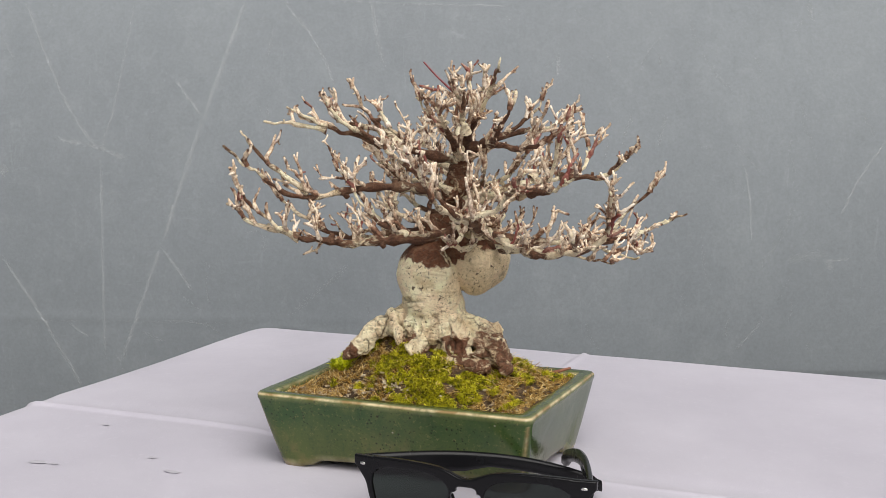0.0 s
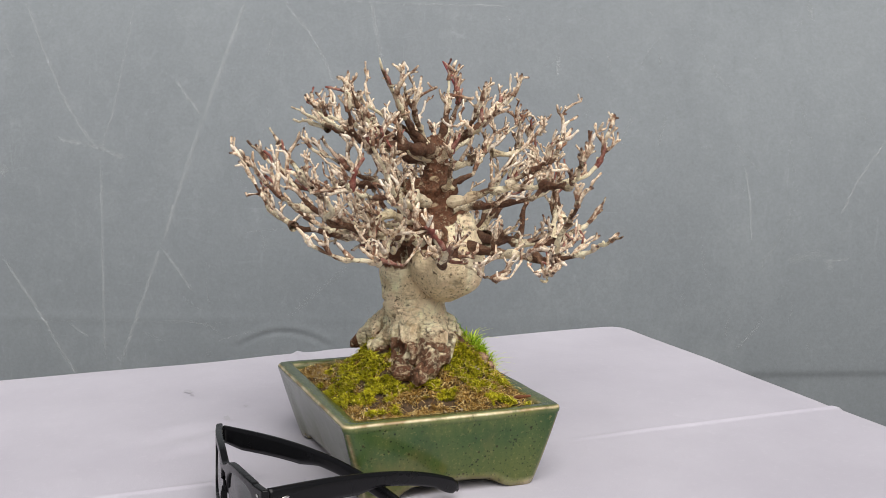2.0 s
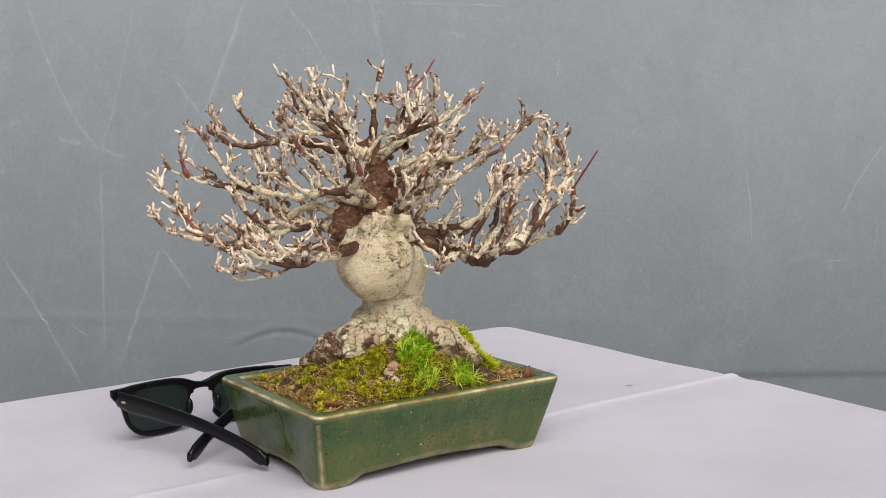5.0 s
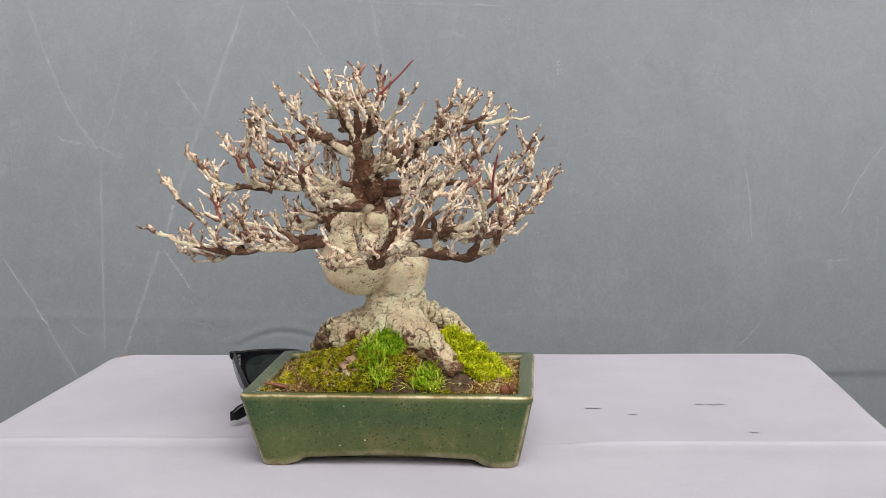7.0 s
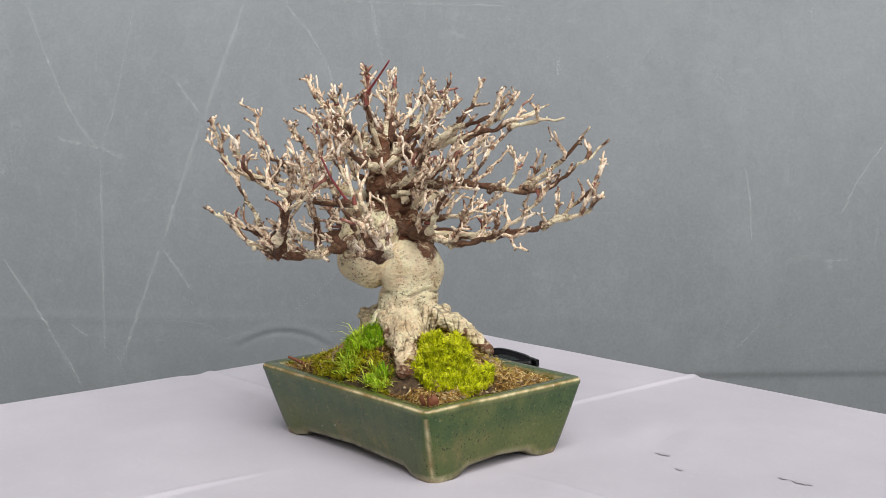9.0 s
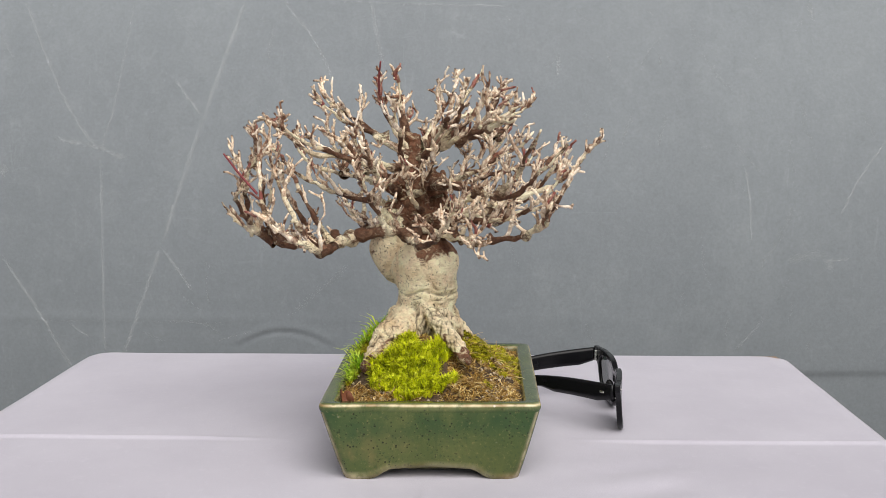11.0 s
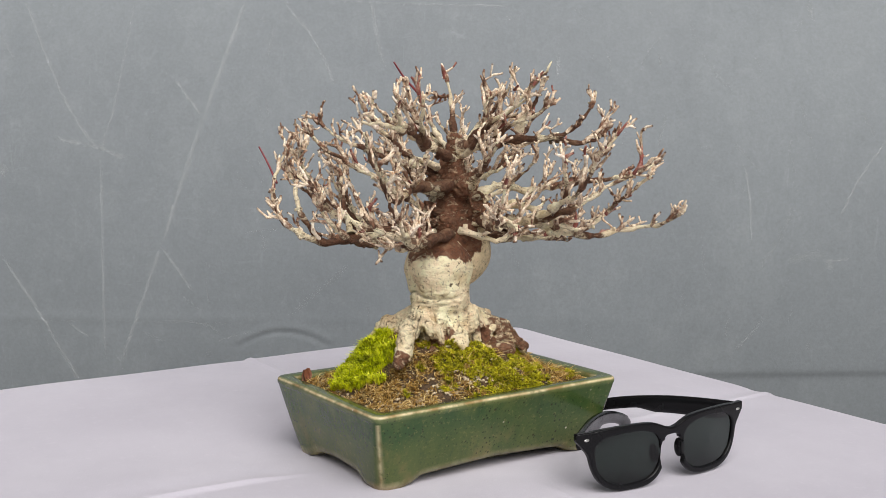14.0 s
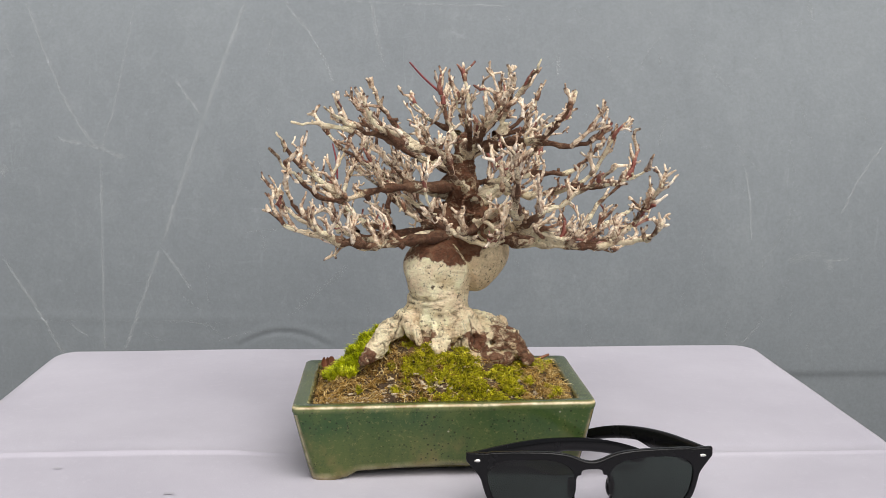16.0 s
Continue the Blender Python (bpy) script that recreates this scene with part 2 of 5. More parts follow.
WOOD = mat_plain("table_wood", (0.16, 0.1, 0.06), (0.28, 0.18, 0.11), 30)
PAVING = mat_plain("concrete_ground", (0.22, 0.215, 0.2), (0.34, 0.33, 0.31), 12, 0.95, 0.4, 0.004)
DEADLEAF = mat_plain("dead_leaf", (0.12, 0.03, 0.015), (0.3, 0.12, 0.06), 200, 0.6)


# ---- mesh help ----
MOVING = []       # things that turn with the table, with their rest pose


def mesh_of(name, verts, faces, material, smooth=True, attrs=None):
    me = bpy.data.meshes.new(name)
    me.from_pydata([tuple(v) for v in verts], [], [tuple(f) for f in faces])
    me.materials.append(material)
    if smooth:
        me.polygons.foreach_set("use_smooth", [True] * len(me.polygons))
    for key, values in (attrs or {}).items():
        me.attributes.new(key, "FLOAT", "POINT").data.foreach_set("value", [float(v) for v in values])
    me.update()
    return me


def thing(name, base, label, category, group="", kind="", turning=True):
    """An empty at its base on the turning table, which parents its parts."""
    ob = new(name)
    ob.empty_display_size = 0.02
    m = Matrix.Translation((base[0], base[1], base[2] + TABLE_Z))
    ob.matrix_world = m
    if turning:
        MOVING.append((ob, m))
    return tagged(ob, label, category, group, kind)


def part(name, me, parent, label="", kind="", at=None):
    """One mesh under a thing or a part; the mesh is written in table space unless at says where."""
    ob = new(name, me)
    ob.parent = parent
    ob.matrix_basis = at if at is not None else Matrix.Translation(-Vector(parent["base"])) if "base" in parent else Matrix()
    return tagged(ob, label, "", "", kind)


def single(name, me, base, label, category, group="", kind=""):
    """A thing of one mesh, written in table space."""
    me.transform(Matrix.Translation(-Vector(base)))
    ob = new(name, me)
    m = Matrix.Translation((base[0], base[1], base[2] + TABLE_Z))
    ob.matrix_world = m
    MOVING.append((ob, m))
    return tagged(ob, label, category, group, kind)


def based(ob, base):
    ob["base"] = base
    return ob


def surface(field, lo, hi, h):
    """Skin of the solid where field(x, y, z) < 0, on a grid of step h (surface nets)."""
    ax = [np.arange(a, b + h, h) for a, b in zip(lo, hi)]
    X, Y, Z = np.meshgrid(*ax, indexing="ij")
    F = field(X, Y, Z)
    n = F.shape
    S = F < 0
    corner = [(i, j, k) for i in (0, 1) for j in (0, 1) for k in (0, 1)]
    cnt = np.zeros(tuple(s - 1 for s in n), int)
    for i, j, k in corner:
        cnt += S[i:n[0] - 1 + i, j:n[1] - 1 + j, k:n[2] - 1 + k]
    act = (cnt > 0) & (cnt < 8)
    cell = np.argwhere(act)
    idx = -np.ones(act.shape, int)
    idx[act] = np.arange(len(cell))
    tot, w = np.zeros((len(cell), 3)), np.zeros(len(cell))
    for a in corner:
        for axis in range(3):
            if a[axis]:
                continue
            b = list(a)
            b[axis] = 1
            fa = F[tuple((cell + a).T)]
            fb = F[tuple((cell + b).T)]
            cross = (fa < 0) != (fb < 0)
            t = np.where(cross, fa / np.where(cross, fa - fb, 1), 0)
            p = np.array(a, float) + np.outer(t, np.eye(3)[axis])
            tot += p * cross[:, None]
            w += cross
    verts = np.array(lo) + (cell + tot / w[:, None]) * h
    faces = []
    for axis in range(3):
        u, v = (axis + 1) % 3, (axis + 2) % 3
        sl = [slice(None)] * 3
        sl[axis] = slice(0, n[axis] - 1)
        s2 = list(sl)
        s2[axis] = slice(1, n[axis])
        for sign in (True, False):
            e = np.argwhere((S[tuple(sl)] == sign) & (S[tuple(s2)] != sign))
            e = e[(e[:, u] > 0) & (e[:, v] > 0) & (e[:, u] < n[u] - 1) & (e[:, v] < n[v] - 1)]
            du, dv = np.eye(3, dtype=int)[u], np.eye(3, dtype=int)[v]
            q = np.stack([idx[tuple((e - o).T)] for o in (du * 0, du, du + dv, dv)], 1)
            faces.append(q if sign else q[:, ::-1])
    return verts, np.concatenate(faces)


def blend(a, b, k):
    d = np.clip(0.5 + 0.5 * (b - a) / k, 0, 1)
    return b * (1 - d) + a * d - k * d * (1 - d)


def cone(p, a, b, ra, rb):
    """Distance to a limb that runs from a to b with radii ra, rb."""
    a, b = np.array(a, float), np.array(b, float)
    ab = b - a
    q = [p[i] - a[i] for i in range(3)]
    t = np.clip((q[0] * ab[0] + q[1] * ab[1] + q[2] * ab[2]) / (ab @ ab), 0, 1)
    return np.sqrt(sum((q[i] - t * ab[i]) ** 2 for i in range(3))) - (ra + (rb - ra) * t)


def ball(p, c, r, flat=(1, 1, 1)):
    q = np.sqrt(sum(((p[i] - c[i]) / flat[i]) ** 2 for i in range(3)))
    return (q - r) * min(flat)


def spline(points, step):
    """Smooth line through the points, with an even step."""
    P = [np.array(p, float) for p in points]
    P = [2 * P[0] - P[1]] + P + [2 * P[-1] - P[-2]]
    out = []
    for i in range(1, len(P) - 2):
        n = max(2, int(np.linalg.norm(P[i + 1] - P[i]) / step))
        for k in range(n):
            t = k / n
            a, b, c, d = P[i - 1:i + 3]
            out.append(0.5 * (2 * b + (c - a) * t + (2 * a - 5 * b + 4 * c - d) * t * t + (3 * b - a - 3 * c + d) * t ** 3))
    out.append(P[-2])
    return np.array(out)


class Tubes:
    """Collects tapering tubes as one mesh."""

    def __init__(self):
        self.v, self.f, self.brown = [], [], []

    def add(self, pts, radii, sides=6, brown=None, flat_end=False):
        pts = np.array(pts, float)
        n = len(pts)
        tan = np.gradient(pts, axis=0)
        tan /= np.linalg.norm(tan, axis=1)[:, None] + 1e-12
        ref = np.array([0.31, 0.17, 0.93])
        if abs(tan[0] @ ref) > 0.9:
            ref = np.array([0.9, -0.3, 0.1])
        u = np.cross(tan[0], ref)
        first = len(self.v)
        for i in range(n):
            u = u - tan[i] * (u @ tan[i])
            u /= np.linalg.norm(u) + 1e-12
            w = np.cross(tan[i], u)
            for s in range(sides):
                a = 2 * math.pi * s / sides
                self.v.append(pts[i] + (u * math.cos(a) + w * math.sin(a)) * radii[i])
                self.brown.append(0.0 if brown is None else brown[i])
        for i in range(n - 1):
            for s in range(sides):
                a, b = first + i * sides + s, first + i * sides + (s + 1) % sides
                self.f.append((a, b, b + sides, a + sides))
        self.v.append(pts[-1] + tan[-1] * radii[-1] * (0.1 if flat_end else 0.7))
        self.brown.append(0.0 if brown is None else brown[-1])
        last = first + (n - 1) * sides
        for s in range(sides):
            self.f.append((last + s, last + (s + 1) % sides, len(self.v) - 1))

    def mesh(self, name, material):
        return mesh_of(name, self.v, self.f, material, True, {"brown": self.brown})


MM = 0.001

# ---- setting ----


def build_ground():
    s = 400.0
    me = mesh_of("ground", [(-s, -s, 0), (s, -s, 0), (s, s, 0), (-s, s, 0)], [(0, 1, 2, 3)], PAVING, False)
    tagged(new("ground", me), "plain grey concrete ground under the table", "ground", "", "structure")


BACK_Y = 0.75


def back_y(x, z):
    """Slack of the hanging sheet."""
    y = 0.006 * noise.noise(Vector((x * 2.2, 0.3, z * 1.4))) + 0.003 * noise.noise(Vector((x * 6, 4.1, z * 3)))
    d = z - (-0.045 - 0.02 * x)
    y += -0.0006 * math.exp(-(d / 0.008) ** 2) * max(0.0, 0.6 - x)
    y += -0.0025 * (1 / (1 + math.exp(-(z + 0.128) / 0.002))) * (1 / (1 + math.exp(-(x - 0.36) / 0.01)))
    if -0.239 < x < -0.113:        # a slack fold just over the table
        bow = z + 0.003 - (-0.0557 - 5.48 * (x - -0.1775) ** 2)
        y += 0.0013 * math.exp(-(bow / 0.0030) ** 2) - 0.0009 * math.exp(-((bow - 0.007) / 0.006) ** 2)
    lean = 0.55 * max(-0.3, min(z, 0.5)) ** 2 + 0.55 * max(0.0, z - 0.5)
    return BACK_Y + y + lean


def build_backdrop():
    xs = np.concatenate([np.linspace(-1.6, -0.62, 12), np.linspace(-0.6, 0.7, 230), np.linspace(0.72, 1.6, 12)])
    zs = np.concatenate([np.linspace(-TABLE_Z + 0.02, -0.24, 12), np.linspace(-0.23, 0.40, 210), np.linspace(0.42, 1.3, 14)])
    verts = [(x, back_y(x, z), z + TABLE_Z) for x in xs for z in zs]
    m = len(zs)
    faces = [(i * m + j, (i + 1) * m + j, (i + 1) * m + j + 1, i * m + j + 1) for i in range(len(xs) - 1) for j in range(m - 1)]
    n = len(verts)
    verts += [(x, y + 0.004, z) for x, y, z in verts]
    faces += [tuple(n + k for k in f[::-1]) for f in faces]
    ob = tagged(new("backdrop", mesh_of("backdrop", verts, faces, VINYL)), "grey scuffed vinyl backdrop sheet with pale creases", "backdrop", "", "structure")
    rail = Tubes()
    rail.add([(q, back_y(q, 1.3) + 0.01, TABLE_Z + 1.3) for q in (-1.65, 0, 1.65)], [0.02] * 3, 12)
    r = new("rail", rail.mesh("rail", STEEL))
    r.parent = ob
    rng = random.Random(4)
    lines = (
        ((-519, 383), (-458, 247), (-414, 181), 3.0, 0.80), ((-372, 382), (-392, 254), (-412, 181), 2.4, 0.58),
        ((-412, 178), (-410, 85), (-413, -96), 2.6, 0.72), ((-223, 381), (-277, 223), (-334, 58), 4.0, 1.00),
        ((-334, 58), (-362, -18), (-392, -96), 3.4, 0.87), ((-473, 200), (-422, 189), (-376, 171), 4.0, 0.87),
        ((-543, 50), (-489, -41), (-444, -135), 3.0, 0.87), ((-334, 58), (-315, 30), (-295, -2), 2.6, 0.87),
        ((-174, 381), (-128, 319), (-106, 266), 3.0, 0.65), ((-57, 380), (-48, 334), (-39, 288), 4.0, 0.65),
        ((-107, 378), (15, 373), (137, 369), 1.8, 0.72), ((-315, 275), (-297, 250), (-281, 227), 3.0, 0.87),
    )
    more = (
        ((434, 160), (442, 112), (445, 53), 2.4, 0.87), ((627, 185), (591, 140), (562, 88), 2.0, 1.00),
        ((260, 308), (263, 291), (263, 278), 2.0, 0.80), ((328, 304), (329, 293), (329, 284), 2.4, 0.72),
        ((195, 305), (193, 287), (191, 271), 3.0, 0.72), ((491, 29), (536, 36), (552, 13), 7.0, 0.58),
        ((335, 224), (329, 203), (323, 181), 3.0, 0.58), ((291, 224), (282, 203), (274, 181), 3.0, 0.51),
        ((418, -46), (413, -61), (411, -76), 2.0, 0.58), ((-226, 75), (-171, 79), (-115, 81), 1.6, 0.43),
        ((537, 374), (537, 359), (537, 344), 5.0, 0.72), ((-275, 24), (-275, 2), (-273, -21), 1.6, 0.51),
    )
    extra = (
        ((-548, -38), (-401, -41), (-237, -46), 1.6, 0.22), ((-460, -41), (-446, -52), (-431, -64), 2.0, 0.58),
        ((-268, -74), (-237, -61), (-192, -57), 1.6, 0.43), ((463, -46), (445, -70), (426, -93), 3.0, 0.43),
        ((-542, 152), (-537, 159), (-534, 167), 7.0, 0.72), ((540, 26), (560, 28), (575, 30), 2.4, 0.87),
        ((-170, -38), (-130, -5), (-87, 29), 5.0, 0.26), ((501, 99), (481, 59), (455, 20), 5.0, 0.29),
        ((-331, -40), (-280, -45), (-260, -60), 2.4, 0.43), ((60, 149), (62, 119), (58, 89), 2.0, 0.29),
    )
    small = []
    for k in range(90):
        x, z = rng.uniform(-560, 640), rng.uniform(-140, 380)
        a, ln = rng.gauss(1.75, 0.5), rng.uniform(12, 60)
        dx, dz, bend = math.cos(a) * ln / 2, math.sin(a) * ln / 2, rng.uniform(-4, 4)
        small.append(((x - dx, z - dz), (x + bend, z), (x + dx, z + dz), rng.uniform(1.2, 4.5), rng.uniform(0.08, 0.3)))
    for a, b, c, width, strength in lines + more + extra + tuple(small):
        pts = spline([(q[0] * MM, 0, q[1] * MM) for q in (a, b, c)], 0.006)
        v, f, fade = [], [], []
        for i, p in enumerate(pts):
            t = i / (len(pts) - 1)
            d = pts[min(i + 1, len(pts) - 1)] - pts[max(i - 1, 0)]
            nx, nz = -d[2], d[0]
            ln = math.hypot(nx, nz) or 1
            wob = 0.0016 * noise.noise(Vector((p[0] * 60, 2.2, p[2] * 60))) + 0.0008 * noise.noise(Vector((p[0] * 190, 5.2, p[2] * 190)))
            for s in (-1, 0, 1):
                x = p[0] + nx / ln * (s * width * MM * 1.15 + wob)
                z = p[2] + nz / ln * (s * width * MM * 1.15 + wob)
                v.append((x, back_y(x, z) - 0.0006, z + TABLE_Z))
                fade.append((0.37 if s == 0 else 0.0) * strength * min(1, 14 * t, 14 * (1 - t)))
            if i:
                k = 3 * i
                f += [(k - 3, k - 2, k + 1, k), (k - 2, k - 1, k + 2, k + 1)]
        o = new("crease", mesh_of("crease", v, f, SCUFF, True, {"fade": fade}))
        o.parent = ob


# ---- table ----
HALF = 0.338


def cloth_z(x, y):
    """Low folds and wrinkles of the cloth."""
    z = 0.0008 * noise.noise(Vector((x * 9, y * 9, 0.7)))
    line = y + (0.012 if x < 0 else 0.020) + 0.003 * math.sin(x * 9)
    if abs(x) > 0.07:
        on = min(1, (abs(x) - 0.07) / 0.06)
        tall = 0.0028 if x < 0 else 0.0016
        z += on * tall * (math.exp(-(line / 0.0035) ** 2) * 0.7 - 0.5 / (1 + math.exp(line / 0.0012)) * math.exp(-max(0.0, -line) / 0.03))
        z -= on * 0.0012 * math.exp(-((line - 0.016) / 0.012) ** 2)
        if x < 0:
            z += on * 0.0022 * math.exp(-(line / 0.06) ** 2)
    if abs(y) > 0.09:
        on = min(1, (abs(y) - 0.09) / 0.08)
        z += on * 0.0018 * (math.exp(-((x - 0.022) / 0.0035) ** 2) - 0.4 / (1 + math.exp((x - 0.022) / 0.0015)) * math.exp(-max(0.0, 0.022 - x) / 0.03))
    w = math.exp(-(math.hypot((x + 0.09) / 0.05, (y + 0.15) / 0.03)) ** 2)
    z += 0.0015 * w * math.sin(x * 120 + y * 60)
    flat = min(1.0, max(0.0, (math.hypot(x - 0.015, y + 0.012) - 0.09) / 0.05))
    far = min(1.0, max(0.0, (math.hypot(x, y) - 0.08) / 0.09))
    return z * (0.15 + 0.85 * flat) + 0.0095 * (y - x) * far


def build_table():
    t = thing("table", (0, 0, -TABLE_Z), "square wooden table on a central post", "table")
    v, f = [], []
    r = 0.004

    def slab(x0, y0, z0, x1, y1, z1):
        bm = bmesh.new()
        bmesh.ops.create_cube(bm, size=1)
        for q in bm.verts:
            q.co = Vector(((x0 + x1) / 2 + q.co.x * (x1 - x0), (y0 + y1) / 2 + q.co.y * (y1 - y0), (z0 + z1) / 2 + q.co.z * (z1 - z0)))
        bmesh.ops.bevel(bm, geom=bm.edges[:], offset=r, segments=2, affect="EDGES")
        me = bpy.data.meshes.new("slab")
        bm.to_mesh(me)
        bm.free()
        me.materials.append(WOOD)
        return me
    h = HALF - 0.004
    based(t, (0, 0, -TABLE_Z))
    part("tabletop", slab(-h, -h, -0.03, h, h, -0.006), t)
    part("post", slab(-0.05, -0.05, -TABLE_Z + 0.04, 0.05, 0.05, -0.03), t)
    part("base_plate", slab(-0.25, -0.25, -TABLE_Z, 0.25, 0.25, -TABLE_Z + 0.04), t)


def build_cloth():
    drop = 0.24
    # rings: the top sheet is a grid, the skirt hangs from its rounded edge
    even = np.linspace(-1, 1, 120)
    ca = np.unique(np.round(np.concatenate([even, (0.022 + np.arange(-0.014, 0.0141, 0.0012)) / HALF]), 5))
    cb = np.unique(np.round(np.concatenate([even, (-0.012 + np.arange(-0.014, 0.0141, 0.0012)) / HALF]), 5))
    n = len(ca)
    cb = np.interp(np.linspace(0, len(cb) - 1, n), np.arange(len(cb)), cb) if len(cb) != n else cb
    v, f = [], []
    R = 0.022

    def rounded(a, b):
        """Square of the grid pressed to rounded corners."""
        x, y = a * HALF, b * HALF
        c = HALF - R
        if abs(x) > c and abs(y) > c:
            dx, dy = abs(x) - c, abs(y) - c
            m = max(dx, dy)
            d = math.hypot(dx, dy) or 1
            x, y = math.copysign(c + dx / d * m, x), math.copysign(c + dy / d * m, y)
        return x, y
    for a in ca:
        for b in cb:
            x, y = rounded(a, b)
            edge = max(abs(a), abs(b))
            z = cloth_z(x, y) - 0.002 * max(0.0, (edge - 0.975) / 0.025) ** 2
            v.append((x, y, z))
    f = [(i * n + j, (i + 1) * n + j, (i + 1) * n + j + 1, i * n + j + 1) for i in range(n - 1) for j in range(n - 1)]
    loop = [i * n for i in range(n)] + [(n - 1) * n + j for j in range(1, n)] + [i * n + n - 1 for i in range(n - 2, -1, -1)] + [j for j in range(n - 2, 0, -1)]
    prev = loop
    for k in range(1, 15):
        t = k / 14
        cur = []
        for q, i in enumerate(loop):
            x, y, z = v[i]
            s = q / len(loop) * 2 * math.pi
            out = 1 + 0.008 * min(1, t * 8) + t * (0.02 + 0.018 * math.sin(s * 9) + 0.01 * math.sin(s * 17 + 1))
            cur.append(len(v))
            v.append((x * out, y * out, z - 0.003 * min(1, t * 6) - drop * t ** 1.1))
        for q in range(len(loop)):
            w = (q + 1) % len(loop)
            f.append((prev[q], cur[q], cur[w], prev[w]))
        prev = cur
    single("tablecloth", mesh_of("tablecloth", v, f, CLOTH), (0, 0, 0), "pale lilac-grey cotton tablecloth with fold creases", "tablecloth")
    rng = random.Random(8)
    for x, y, w in ((-127, -113, 7), (-157, -93, 5), (-212, -128, 4), (-225, -129, 8), (-240, -40, 4)):
        vv, ff = [], []
        m = 14
        for i in range(m):
            a = 2 * math.pi * i / m
            rr = w * MM * (0.6 + 0.5 * rng.random())
            px, py = x * MM + rr * math.cos(a), y * MM + rr * 0.45 * math.sin(a)
            vv.append((px, py, cloth_z(px, py) + 0.0007))
        vv.append((x * MM, y * MM, cloth_z(x * MM, y * MM) + 0.0009))
        ff = [(i, (i + 1) % m, m) for i in range(m)]
        single("stain", mesh_of("stain", vv, ff, STAIN), (x * MM, y * MM, 0), "small dark grey smudge on the tablecloth", "stain", "smudges on the cloth")


# ---- pot ----
PC = Vector((0.0155, -0.0118))       # centre of the pot


def pot_ring(hx, hy, r, m=22):
    """Rounded rectangle about the pot's centre: points with how near each lies to a corner."""
    out = []
    for sx, sy, a0 in ((1, 1, 0), (-1, 1, 90), (-1, -1, 180), (1, -1, 270)):
        cx, cy = sx * (hx - r), sy * (hy - r)
        for k in range(9):
            a = radians(a0 + 90 * k / 8)
            out.append((cx + r * math.cos(a), cy + r * math.sin(a), 1.0))
        nx, ny = [(-1, 1), (-1, -1), (1, -1), (1, 1)][(a0 // 90)]
        a = radians(a0 + 90)
        x0, y0 = cx + r * math.cos(a), cy + r * math.sin(a)
        x1 = nx * (hx - r) if a0 in (0, 180) else nx * hx
        y1 = ny * hy if a0 in (0, 180) else ny * (hy - r)
        if a0 in (0, 180):
            y1 = y0
        else:
            x1 = x0
        for k in range(1, m):
            t = k / m
            out.append((x0 + (x1 - x0) * t, y0 + (y1 - y0) * t, max(0.0, 1 - min(t, 1 - t) * 14)))
    return out


